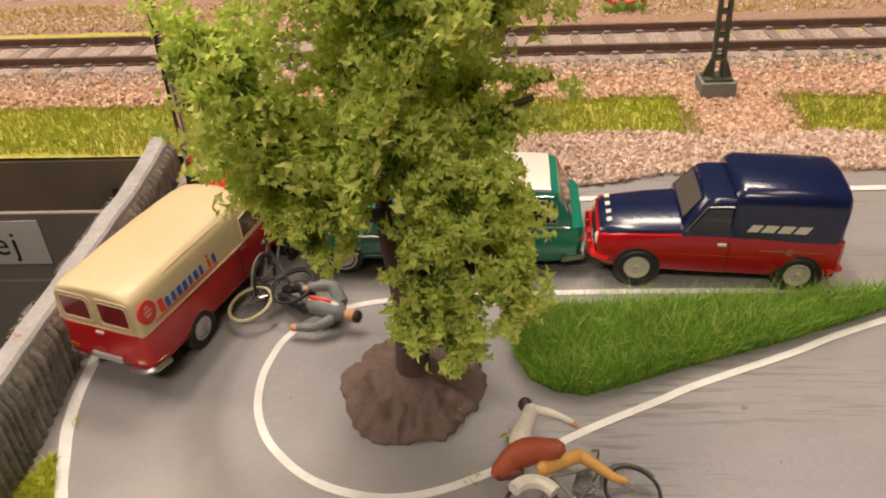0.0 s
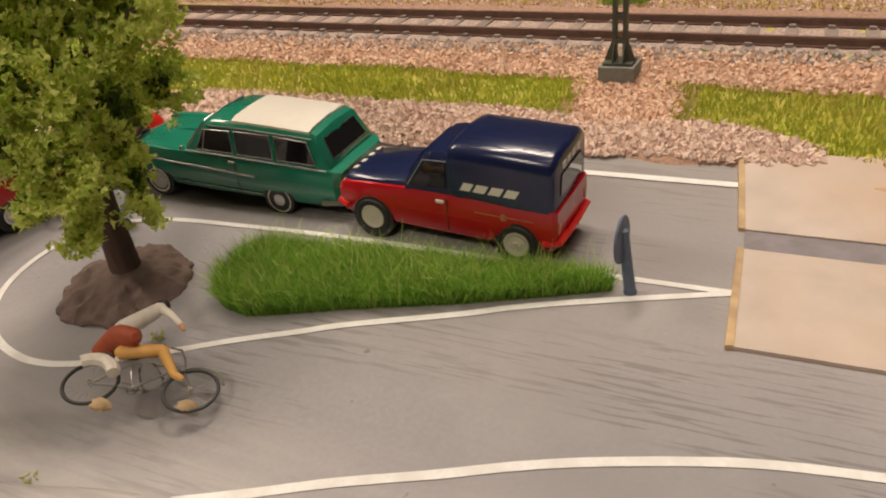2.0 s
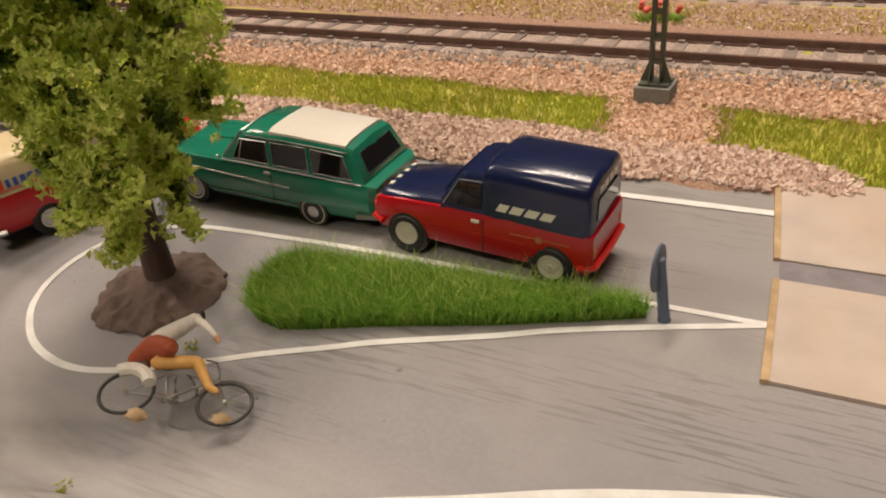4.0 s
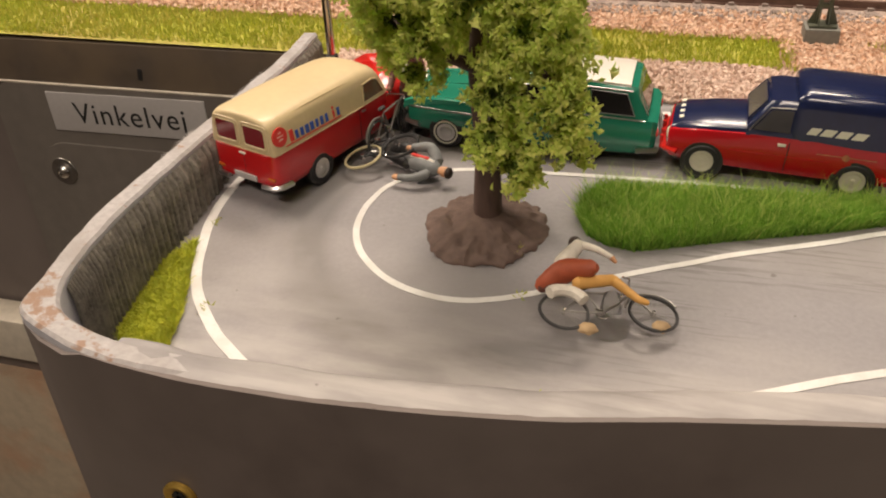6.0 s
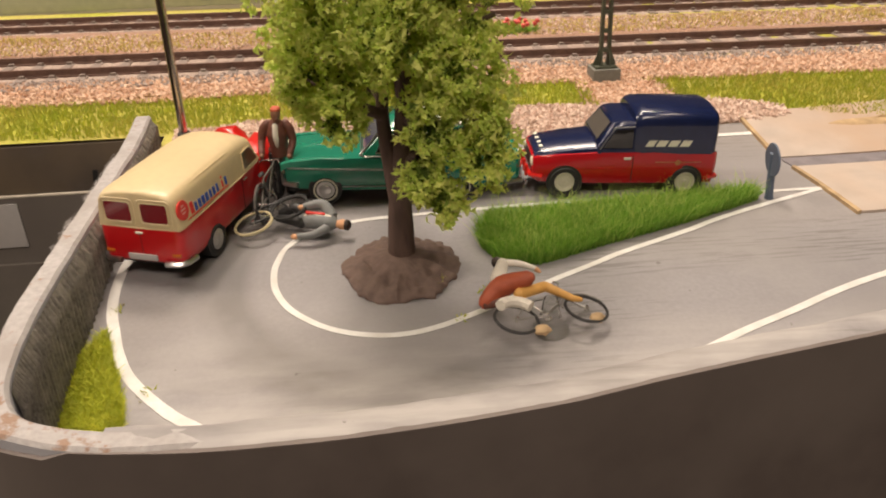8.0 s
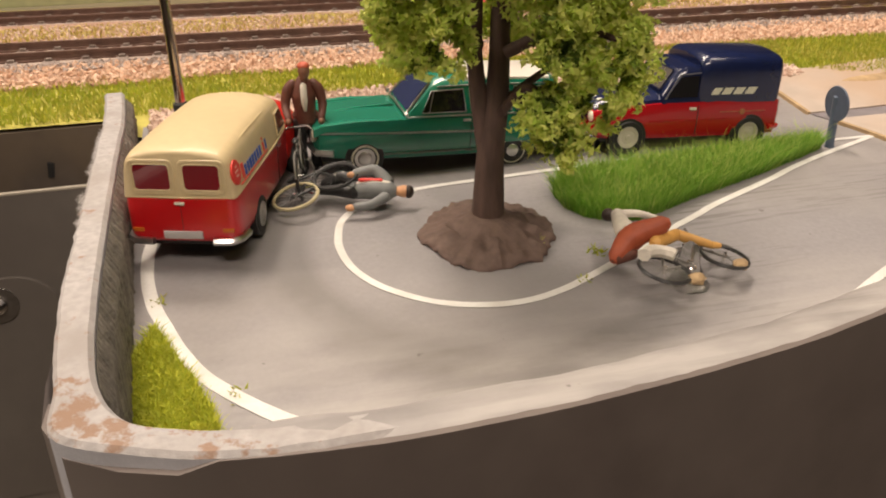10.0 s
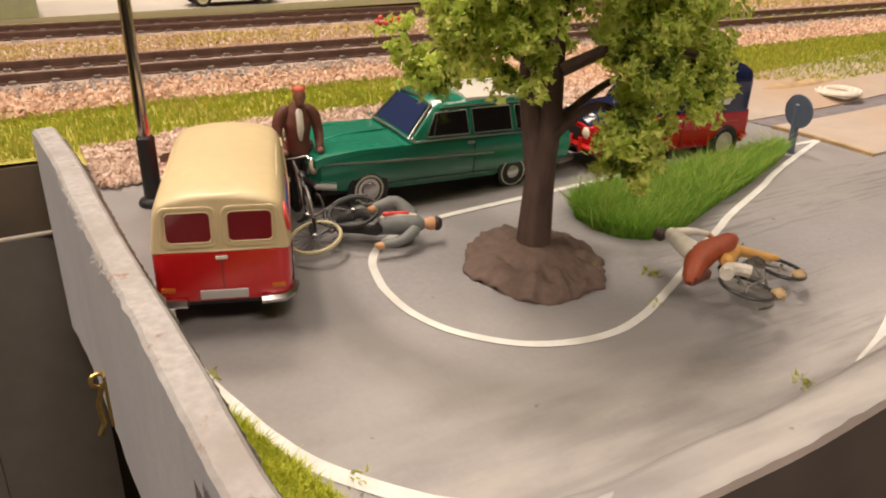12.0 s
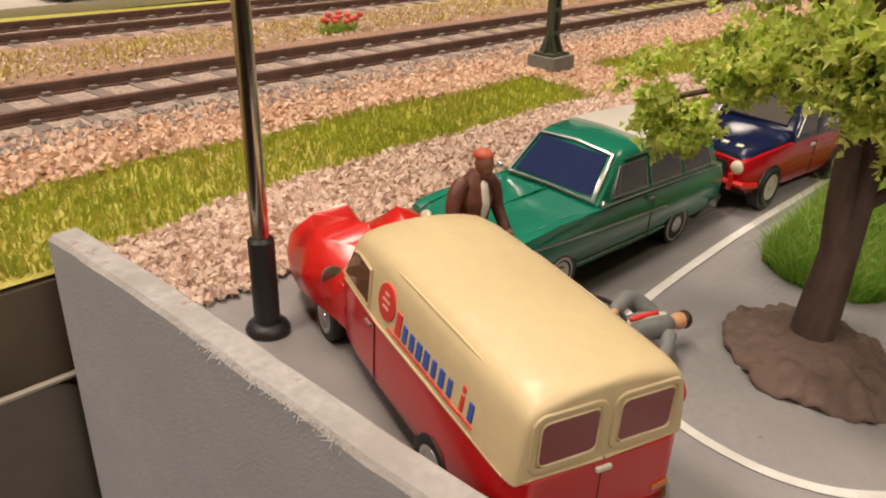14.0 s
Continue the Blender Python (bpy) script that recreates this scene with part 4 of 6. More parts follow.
    part("windscreen", pane(bmesh.new(), [(6.20, -5.8, 12.6), (6.20, 5.8, 12.6), (3.55, 5.3, 16.2), (3.55, -5.3, 16.2)], 0.2), LIGHTGLASS, t, "smoky windscreen")
    part("windscreen_frame", bar(bmesh.new(), [(6.4, -5.9, 12.5), (6.4, 5.9, 12.5), (3.6, 5.4, 16.4), (3.6, -5.4, 16.4), (6.4, -5.9, 12.5)], 0.16), BLUE, t, "navy blue windscreen surround")
    part("rear_window", pane(bmesh.new(), [(-20.5, 5.2, 12.0), (-20.5, -5.2, 12.0), (-20.5, -4.8, 15.6), (-20.5, 4.8, 15.6)], 0.25), DARKGLASS, t, "dark rear window")
    part("front_bumper", bar(bmesh.new(), [(18.5, -8.2, 4.6), (21.0, -7.0, 4.6), (21.6, 0, 4.6), (21.0, 7.0, 4.6), (18.5, 8.2, 4.6)], 0.55), BRIGHT_RED, t, "bright red front bumper")
    for y in (-5.0, -2.0, 2.0, 5.0):
        part("bumper_guard", bar(bmesh.new(), [(21.6, y, 3.6), (21.8, y, 6.3)], 0.4), BRIGHT_RED, t)
    part("rear_bumper", bar(bmesh.new(), [(-18.8, -8.5, 4.4), (-21.3, -7.4, 4.4), (-21.6, 0, 4.4), (-21.3, 7.4, 4.4), (-18.8, 8.5, 4.4)], 0.6), BRIGHT_RED, t, "bright red rear bumper")
    part("grille", pane(bmesh.new(), [(20.75, -3.6, 5.6), (20.75, 3.6, 5.6), (20.5, 3.4, 7.8), (20.5, -3.4, 7.8)], 0.2), BLACK, t, "dark radiator grille")
    part("underbody", box(bmesh.new(), (0, 0, 3.4 * MM), (38 * MM, 14 * MM, 2.0 * MM), 0.3 * MM), BLACK, t, "black underbody")
    return t


def estate_car(m):
    """Turquoise green estate car with a white rear roof."""
    t = thing("estate_car", m, "turquoise green model estate car with white rear roof", "car", "queue of model cars")
    body = hull(bmesh.new(), [
        (-27.0, [(7.3, 4.6), (7.7, 5.6), (7.9, 7.8), (7.2, 9.6), (0, 9.8)]),
        (-26.0, [(8.3, 3.4), (8.9, 5.4), (9.0, 8.2), (8.2, 10.2), (0, 10.4)]),
        (-16.0, [(8.6, 2.9), (9.2, 5.2), (9.2, 8.2), (8.6, 10.0), (0, 10.2)]),
        (0.0, [(8.6, 2.7), (9.2, 5.2), (9.2, 8.0), (8.6, 9.9), (0, 10.1)]),
        (9.0, [(8.6, 2.7), (9.2, 5.2), (9.2, 8.0), (8.5, 10.0), (0, 10.3)]),
        (16.0, [(8.6, 2.9), (9.2, 5.2), (9.2, 8.1), (8.3, 9.8), (0, 10.1)]),
        (21.4, [(8.4, 3.3), (9.0, 5.2), (9.0, 8.0), (8.2, 9.3), (0, 9.5)]),
        (23.4, [(7.8, 4.0), (8.4, 5.4), (8.4, 7.6), (7.6, 8.8), (0, 9.0)]),
        (24.2, [(6.6, 4.8), (7.2, 5.8), (7.2, 7.0), (6.4, 8.0), (0, 8.3)])])
    part("body", body, GREEN, t, "turquoise green body")
    for s in (-1, 1):
        part("fender", hull(bmesh.new(), [
            (8.0, [(0.7, 9.4), (0.6, 9.8), (0, 10.0)]), (16.0, [(0.9, 9.2), (0.7, 10.0), (0, 10.2)]), (22.8, [(1.0, 8.2), (0.8, 9.4), (0, 9.6)]), (24.4, [(0.9, 7.4), (0.7, 8.8), (0, 9.0)])]), GREEN, t, "raised fender ridge", at=Matrix.Translation((0, s * 7.9 * MM, 0)))
    part("cabin", hull(bmesh.new(), [
        (-25.0, [(8.2, 9.8), (7.8, 10.6), (7.0, 11.0), (0, 11.2)]),
        (-22.4, [(8.2, 9.8), (7.1, 15.2), (6.3, 16.0), (0, 16.4)]),
        (-20.5, [(8.3, 9.8), (7.1, 15.6), (6.3, 16.5), (0, 17.0)]),
        (-8.0, [(8.4, 9.8), (7.2, 15.8), (6.3, 16.8), (0, 17.3)]),
        (0.2, [(8.4, 9.8), (7.1, 15.6), (6.2, 16.5), (0, 16.8)]),
        (2.4, [(8.4, 9.8), (7.0, 15.2), (6.0, 15.95), (0, 16.25)]),
        (7.2, [(8.4, 9.8), (8.0, 10.3), (7.2, 10.5), (0, 10.7)])]), GREEN, t, "green cabin with pillars")
    part("roof_panel", hull(bmesh.new(), [
        (-21.0, [(6.7, 15.6), (6.5, 16.55), (5.0, 17.0), (0, 17.2)]), (-8.0, [(6.8, 15.8), (6.5, 16.85), (5.0, 17.3), (0, 17.5)]), (-4.0, [(6.8, 15.8), (6.4, 16.80), (5.0, 17.25), (0, 17.45)])]), WHITE, t, "white rear roof panel")
    for s in (-1, 1):
        for nm, pts in (("front_side_window", [(-4.2, 10.9), (4.3, 10.9), (2.5, 14.8), (-3.6, 15.0)]), ("rear_side_window", [(-13.2, 10.9), (-5.2, 10.9), (-4.7, 15.1), (-12.6, 15.2)]), ("load_side_window", [(-22.5, 10.9), (-14.2, 10.9), (-13.6, 15.2), (-20.6, 14.9)])):
            part(nm, pane(bmesh.new(), [(x, s * (8.28 - (z - 10.0) * 0.205), z) for x, z in pts]), DARKGLASS, t, "dark side window")
            part("window_trim", bar(bmesh.new(), [(x, s * (8.40 - (z - 10.0) * 0.205), z) for x, z in pts + pts[:1]], 0.11), CHROME, t, "thin chrome window trim")
        part("quarter_light", bar(bmesh.new(), [(2.9, s * 8.16, 10.9), (2.0, s * 7.40, 14.8)], 0.12), CHROME, t, "chrome quarter light post")
        part("belt_trim", bar(bmesh.new(), [(-24.6, s * 8.45, 10.2), (0, s * 8.55, 10.35), (7.0, s * 8.5, 10.3)], 0.16), CHROME, t, "chrome belt line trim")
        part("side_trim", bar(bmesh.new(), [(-9.0, s * 9.26, 7.3), (10.0, s * 9.26, 7.75), (21.4, s * 9.04, 8.1), (23.2, s * 8.48, 8.0)], 0.19), CHROME, t, "chrome side moulding")
        part("sill_trim", bar(bmesh.new(), [(-10.0, s * 9.0, 3.7), (11.5, s * 9.0, 3.7)], 0.14), CHROME, t, "chrome sill moulding")
        part("drip_rail", bar(bmesh.new(), [(-21.6, s * 7.15, 15.5), (-8, s * 7.25, 15.75), (1.4, s * 7.12, 15.5)], 0.13), CHROME, t, "bright drip rail")
        part("door_handle", bar(bmesh.new(), [(-4.9, s * 9.1, 9.5), (-3.5, s * 9.1, 9.5)], 0.25), CHROME, t, "chrome door handle")
        part("door_seam", bar(bmesh.new(), [(-5.0, s * 9.22, 3.4), (-5.0, s * 9.22, 9.4)], 0.07), BLACK, t)
        part("mirror", lump(bmesh.new(), (7.4 * MM, s * 8.9 * MM, 10.9 * MM), (0.4 * MM, 0.5 * MM, 0.5 * MM), seg=8), CHROME, t, "small chrome mirror")
        part("headlamp", lathe(bmesh.new(), (23.7 * MM, s * 6.4 * MM, 7.2 * MM), (1, 0, 0), [(1.35 * MM, -0.5 * MM), (1.4 * MM, 0.4 * MM), (1.0 * MM, 0.8 * MM), (0.2 * MM, 0.95 * MM)], 18), LAMP_GLASS, t, "round headlamp")
        part("tail_lamp", lathe(bmesh.new(), (-26.9 * MM, s * 7.2 * MM, 7.6 * MM), (-1, 0, 0), [(0.8 * MM, -0.3 * MM), (0.8 * MM, 0.3 * MM), (0.3 * MM, 0.5 * MM)], 14), PRINT_RED, t, "round red tail lamp")
        for x in (15.2, -13.6):
            arch(t, x, s * 9.10, 3.6 if x > 0 else 3.2)
            wheel(t, x, s * (9.20 if x > 0 else 9.0), 3.05, 1.6, "whitewall")
    part("windscreen", pane(bmesh.new(), [(6.8, -6.5, 11.0), (6.8, 6.5, 11.0), (2.9, 5.4, 15.6), (2.9, -5.4, 15.6)], 0.22), BLUE_SHEEN_GLASS, t, "dark windscreen with a blue reflection put into its colour")
    part("windscreen_frame", bar(bmesh.new(), [(7.3, -7.3, 10.6), (2.7, -6.1, 15.9), (2.5, 0, 16.3), (2.7, 6.1, 15.9), (7.3, 7.3, 10.6), (7.4, 0, 10.8), (7.3, -7.3, 10.6)], 0.26), CHROME, t, "chrome windscreen frame")
    part("rear_window", pane(bmesh.new(), [(-24.7, 5.9, 11.6), (-24.7, -5.9, 11.6), (-22.8, -5.3, 15.0), (-22.8, 5.3, 15.0)], 0.25), DARKGLASS, t, "dark rear window")
    part("tailgate_trim", bar(bmesh.new(), [(-24.85, 5.9, 11.6), (-24.85, -5.9, 11.6), (-22.95, -5.3, 15.0), (-22.95, 5.3, 15.0), (-24.85, 5.9, 11.6)], 0.13), CHROME, t, "thin chrome rear window trim")
    part("tailgate_handle", box(bmesh.new(), (-27.0 * MM, 0, 8.6 * MM), (0.4 * MM, 2.4 * MM, 0.4 * MM), 0.1 * MM), CHROME, t, "chrome tailgate handle")
    part("front_bumper", bar(bmesh.new(), [(21.0, -9.2, 4.3), (23.9, -8.0, 4.3), (25.2, 0, 4.3), (23.9, 8.0, 4.3), (21.0, 9.2, 4.3)], 0.6), CHROME, t, "chrome front bumper")
    part("rear_bumper", bar(bmesh.new(), [(-23.5, -9.4, 4.3), (-27.2, -8.4, 4.3), (-28.0, 0, 4.3), (-27.2, 8.4, 4.3), (-23.5, 9.4, 4.3)], 0.6), CHROME, t, "chrome rear bumper")
    part("grille", pane(bmesh.new(), [(24.4, -5.0, 5.4), (24.4, 5.0, 5.4), (24.3, 5.0, 7.2), (24.3, -5.0, 7.2)], 0.2), CHROME, t, "chrome radiator grille")
    part("bonnet_ridge", bar(bmesh.new(), [(8.0, 0, 10.55), (16, 0, 10.15), (23.4, 0, 9.0)], 0.15), GREEN, t)
    part("underbody", box(bmesh.new(), (0, 0, 3.2 * MM), (46 * MM, 15 * MM, 2.0 * MM), 0.3 * MM), BLACK, t, "black underbody")
    return t


def soft_frame(bm, x, y0, y1, z0, z1, r, slant, t, depth):
    """A rounded upright frame across the car: outer corners y0..y1, z0..z1, of radius r and width t."""
    def outline(q, xo):
        pts = []
        for cy, cz, a0 in ((y1 - r, z1 - r, 0), (y0 + r, z1 - r, 90), (y0 + r, z0 + r, 180), (y1 - r, z0 + r, 270)):
            for k in range(6):
                a = radians(a0 + 18 * k)
                py, pz = cy + (r - q) * math.cos(a), cz + (r - q) * math.sin(a)
                pts.append(Vector((x + xo + slant * (pz - z0), py, pz)) * MM)
        return pts
    if t:
        loft(bm, [outline(0, 0), outline(0.12, -depth * 0.8), outline(t * 0.5, -depth), outline(t - 0.1, -depth * 0.7), outline(t, 0.15)], cap=False)
    else:
        loft(bm, [outline(0, depth), outline(0, -depth)])
    bmesh.ops.recalc_face_normals(bm, faces=bm.faces)
    return bm


def ice_van(m):
    """Cream over red delivery van with a crumpled red front."""
    t = thing("crashed_van", m, "cream over red model delivery van with crumpled red bonnet", "van")

    def sect(w, zb, belt):
        return [(w - 0.9, zb), (w - 0.25, zb + 0.7), (w, zb + 1.9), (w, belt - 1.0), (w - 0.12, belt), (0, belt)]
    part("body", hull(bmesh.new(), [
        (-25.15, sect(6.9, 4.4, 10.6)), (-25.0, sect(7.7, 3.9, 10.7)), (-24.5, sect(8.3, 3.5, 10.8)), (-23.4, sect(8.6, 3.2, 10.9)), (-20.0, sect(8.75, 3.0, 11.0)), (0.0, sect(8.8, 2.9, 11.2)), (6.0, sect(8.7, 2.9, 11.2)), (10.0, sect(8.3, 3.0, 11.0)), (12.0, sect(7.8, 3.2, 10.6))]), VAN_RED, t, "red lower body")

    def top(x, k, w, belt):
        return (x, [(8.74 * w, belt), (8.62 * w, belt + 0.8 * k), (8.22 * w, belt + 3.9 * k), (7.92 * w, belt + 5.3 * k), (7.62 * w, belt + 6.0 * k), (7.1 * w, belt + 6.6 * k), (6.3 * w, belt + 7.0 * k), (4.6 * w, belt + 7.42 * k), (2.4 * w, belt + 7.72 * k), (0, belt + 7.82 * k)])
    part("upper_body", hull(bmesh.new(), [
        top(-25.0, 0.88, 0.92, 10.75), top(-24.9, 0.92, 0.95, 10.75), top(-24.6, 0.955, 0.972, 10.78), top(-24.1, 0.975, 0.985, 10.8), top(-23.2, 0.995, 0.997, 10.85), top(-21.0, 1.0, 1.0, 10.9), top(-14.0, 1.012, 1.0, 10.95), top(-6.0, 1.015, 1.0, 11.0), top(0.0, 1.015, 0.995, 11.0), top(4.6, 0.995, 0.985, 11.0),
        top(7.4, 0.94, 0.965, 11.0), top(9.0, 0.85, 0.94, 11.0), top(10.4, 0.60, 0.91, 11.0), top(12.0, 0.12, 0.90, 11.0)]), CREAM, t, "cream upper body and roof")
    for s in (-1, 1):
        part("roof_gutter", bar(bmesh.new(), [(-22.6, s * 7.12, 16.95), (-14, s * 7.30, 17.38), (-4, s * 7.30, 17.42), (3.4, s * 7.15, 17.1), (7.6, s * 6.8, 15.9), (10.4, s * 7.45, 12.6)], 0.17), CREAM, t, "moulded gutter along the roof")
        part("belt_line", bar(bmesh.new(), [(-25.1, s * 0.1, 10.85), (-24.9, s * 7.4, 10.85), (-23.6, s * 8.60, 10.9), (0, s * 8.84, 11.15), (10.2, s * 8.2, 11.1)], 0.15), CREAM, t)
    part("roof_lip", bar(bmesh.new(), [(-24.75, -8.0, 12.4), (-24.72, -7.55, 15.0), (-24.5, -7.0, 16.5), (-24.35, -5.8, 17.2), (-24.3, -3.0, 17.6), (-24.3, 0, 17.75), (-24.3, 3.0, 17.6), (-24.35, 5.8, 17.2), (-24.5, 7.0, 16.5), (-24.72, 7.55, 15.0), (-24.75, 8.0, 12.4)], 0.2), CREAM, t, "moulded ridge round the rear")
    # bonnet and wings folded up by the crash: flat creased sheet metal
    rng = random.Random(77)
    bm = bmesh.new()
    rows = []
    for x, w, up in ((9.6, 1.0, 0.0), (12.8, 1.03, 0.7), (16.2, 1.05, 1.7), (19.0, 1.03, 1.3), (21.8, 1.0, 1.8), (24.6, 0.93, -0.2), (26.4, 0.76, -3.0)):
        prof = [(8.1, 4.4), (8.5, 7.4), (7.8, 9.5), (5.8, 10.8), (3.0, 11.4), (1.0, 10.4)]
        side = []
        for k, (py, pz) in enumerate(prof + [(-a, b) for a, b in reversed(prof)]):
            lift = up * (0.25, 0.45, 0.7, 1.0, 1.15, 0.5)[min(k, 11 - k)]
            j = 0.0 if x < 10 else 0.34
            pile = 0.4 if 2 <= k <= 4 and 13 < x < 24 else 0.0
            wide = 1.9 * smooth(12.0, 17.0, x) if k <= 3 else 0.0
            ahead = 1.8 * smooth(12.0, 20.0, x) if k <= 4 else 0.0
            side.append(Vector((x + ahead + rng.uniform(-j, j), py * w + wide + rng.uniform(-j, j), pz + lift + pile + rng.uniform(-j, j))) * MM)
        rows.append(side)
    loft(bm, rows)
    bmesh.ops.triangulate(bm, faces=bm.faces)
    bmesh.ops.recalc_face_normals(bm, faces=bm.faces)
    bmesh.ops.bevel(bm, geom=list(bm.edges), offset=0.00016, segments=2, affect="EDGES")
    part("bonnet", bm, BRIGHT_RED, t, "crumpled bright red bonnet and wings")
    part("front_bumper", bar(bmesh.new(), [(23.0, -8.4, 4.2), (25.4, -5.0, 4.6), (26.4, 0.5, 4.0), (25.0, 5.4, 4.9), (23.4, 8.2, 4.1)], 0.55), CHROME, t, "bent chrome front bumper")
    for s in (-1, 1):
        part("headlamp", lathe(bmesh.new(), ((26.4 if s > 0 else 24.9) * MM, s * 6.4 * MM, 7.0 * MM), (1, 0, 0.1), [(1.2 * MM, -0.4 * MM), (1.2 * MM, 0.3 * MM), (0.3 * MM, 0.7 * MM)], 14), LAMP_GLASS, t, "round headlamp")
        part("side_window", pane(bmesh.new(), [(2.8, s * 8.56, 11.9), (10.0, s * 8.10, 11.9), (8.2, s * 7.72, 14.9), (6.4, s * 7.98, 15.5), (3.2, s * 8.14, 15.3)], 0.14), CABGLASS, t, "side window over brown interior")
        part("window_edge", bar(bmesh.new(), [(2.6, s * 8.62, 11.7), (10.3, s * 8.13, 11.7), (8.3, s * 7.76, 15.1), (6.4, s * 8.02, 15.75), (3.0, s * 8.18, 15.5), (2.6, s * 8.62, 11.7)], 0.16), CREAM, t, "cream window edge")
        part("door_seam", bar(bmesh.new(), [(0.6, s * 8.83, 3.6), (0.6, s * 8.85, 11.0)], 0.06), BLACK, t)
        part("door_handle", bar(bmesh.new(), [(1.2, s * 9.0, 10.3), (2.5, s * 9.0, 10.3)], 0.2), CHROME, t, "chrome door handle")
        for x in (15.8, -12.8):
            if x < 0:
                arch(t, x, s * 8.70, 3.7)
            wheel(t, x, s * (8.9 if x < 0 else 8.7), 3.2, 1.7, "silver")

        # round emblem and bars in place of the maker's name; both sides read from left to right
        def along(x):
            return x if s > 0 else -24.0 - x
        side = Matrix.Translation((0, s * 8.80 * MM, 11.0 * MM)) @ Matrix.Rotation(radians(7.9 * s), 4, "X")
        part("emblem", lathe(bmesh.new(), (along(-1.3) * MM, 0, 3.2 * MM), (0, s, 0), [(1.9 * MM, -0.3 * MM), (1.9 * MM, 0.06 * MM), (1.7 * MM, 0.09 * MM)], 24), PRINT_RED, t, "round red printed emblem", at=side)
        patch = bmesh.new()
        for z, w in ((4.05, 0.9), (3.35, 1.6), (2.65, 1.2)):
            box(patch, (along(-1.3) * MM, s * 0.10 * MM, z * MM), (w * MM, 0.08 * MM, 0.30 * MM))
        part("emblem_print", patch, PRINT_PINK, t, "pale pink printed bars in the emblem", at=side)
        for k in range(10):
            x = along(-4.3 - k * 1.48 - (0.7 if k > 7 else 0.0))
            tall = 2.3 if k == 0 else (2.4 if k == 8 else 1.65)
            mk = bmesh.new()
            z0 = 1.25
            if k == 8:
                box(mk, (x * MM, 0, (z0 + 0.75) * MM), (0.5 * MM, 0.16 * MM, 1.5 * MM), 0.06 * MM)
                lump(mk, Vector((x, 0, z0 + 2.1)) * MM, [0.33 * MM, 0.09 * MM, 0.33 * MM], seg=8)
            else:
                flat_mark(mk, x, z0, (1.05, 0.8, 0.85, 0.95, 0.95, 0.7, 0.85, 0.7, 0.8, 0.7)[k], tall, 0)
            part("print_mark", mk, PRINT_RED if k in (0, 8) else PRINT_BLUE, t, "printed red mark" if k in (0, 8) else "printed blue mark", smooth=False, at=side)
        part("print_rule", box(bmesh.new(), (along(-10.6) * MM, 0, 0.85 * MM), (16.6 * MM, 0.16 * MM, 0.14 * MM)), PRINT_RED, t, "thin red rule", at=side)
        y0, y1 = (0.25, 7.35) if s > 0 else (-7.35, -0.25)
        part("rear_door_frame", soft_frame(bmesh.new(), -24.98, y0, y1, 11.25, 16.9, 1.2, 0.0, 0.75, 0.22), CREAM, t, "moulded cream rear door frame")
        y0, y1 = (0.95, 6.55) if s > 0 else (-6.55, -0.95)
        win = part("rear_window", soft_frame(bmesh.new(), -25.06, y0, y1, 12.0, 16.15, 0.8, 0.0, 0.0, 0.05), REDGLASS, t, "rear window over red interior")
        part("window_edge", soft_frame(bmesh.new(), -25.00, y0 - 0.14, y1 + 0.14, 11.86, 16.29, 0.9, 0.0, 0.36, 0.24), CREAM, win, "raised cream window edge")
        part("tail_lamp", box(bmesh.new(), (-24.9 * MM, s * 6.9 * MM, 5.6 * MM), (0.8 * MM, 1.8 * MM, 0.7 * MM), 0.25 * MM), AMBER, t, "amber tail lamp")
        part("bumper_corner", bar(bmesh.new(), [(-21.6, s * 9.0, 3.9), (-24.2, s * 8.6, 3.9), (-25.4, s * 7.4, 3.9), (-25.7, s * 4.6, 3.9)], 0.6), CHROME, t, "chrome bumper corner")
    part("rear_handle", box(bmesh.new(), (-25.35 * MM, 0, 10.0 * MM), (0.4 * MM, 1.5 * MM, 0.4 * MM), 0.12 * MM), LETTER, t, "pale rear door handle")
    part("door_split", bar(bmesh.new(), [(-25.16, 0, 4.8), (-25.16, 0, 10.5)], 0.05), BLACK, t)
    part("number_plate", box(bmesh.new(), (-25.45 * MM, 0, 4.9 * MM), (0.4 * MM, 6.0 * MM, 1.2 * MM), 0.12 * MM), PAPER, t, "blank pale number plate")
    part("windscreen", pane(bmesh.new(), [(12.0, -6.4, 12.2), (12.0, 6.4, 12.2), (9.6, 5.6, 16.2), (9.6, -5.6, 16.2)], 0.2), CABGLASS, t, "windscreen over brown interior")
    part("wing_mirror", loft(bmesh.new(), [[Vector((10.6 + x, y, z)) * MM for x, y, z in r] for r in (
        [(0.0, 8.6, 11.5), (0.25, 8.6, 11.5), (0.25, 8.6, 12.2), (0.0, 8.6, 12.2)], [(-0.3, 9.6, 11.3), (0.0, 9.6, 11.3), (0.0, 9.6, 12.7), (-0.3, 9.6, 12.7)],
        [(-0.7, 10.6, 11.2), (-0.4, 10.6, 11.2), (-0.4, 10.6, 12.7), (-0.7, 10.6, 12.7)], [(-1.3, 11.2, 11.5), (-1.05, 11.2, 11.5), (-1.05, 11.2, 12.4), (-1.3, 11.2, 12.4)])]), STEEL_DULL, t, "silver wing mirror")
    part("underbody", box(bmesh.new(), (-2 * MM, 0, 3.2 * MM), (42 * MM, 14 * MM, 2.0 * MM), 0.3 * MM), BLACK, t, "black underbody")
    return t


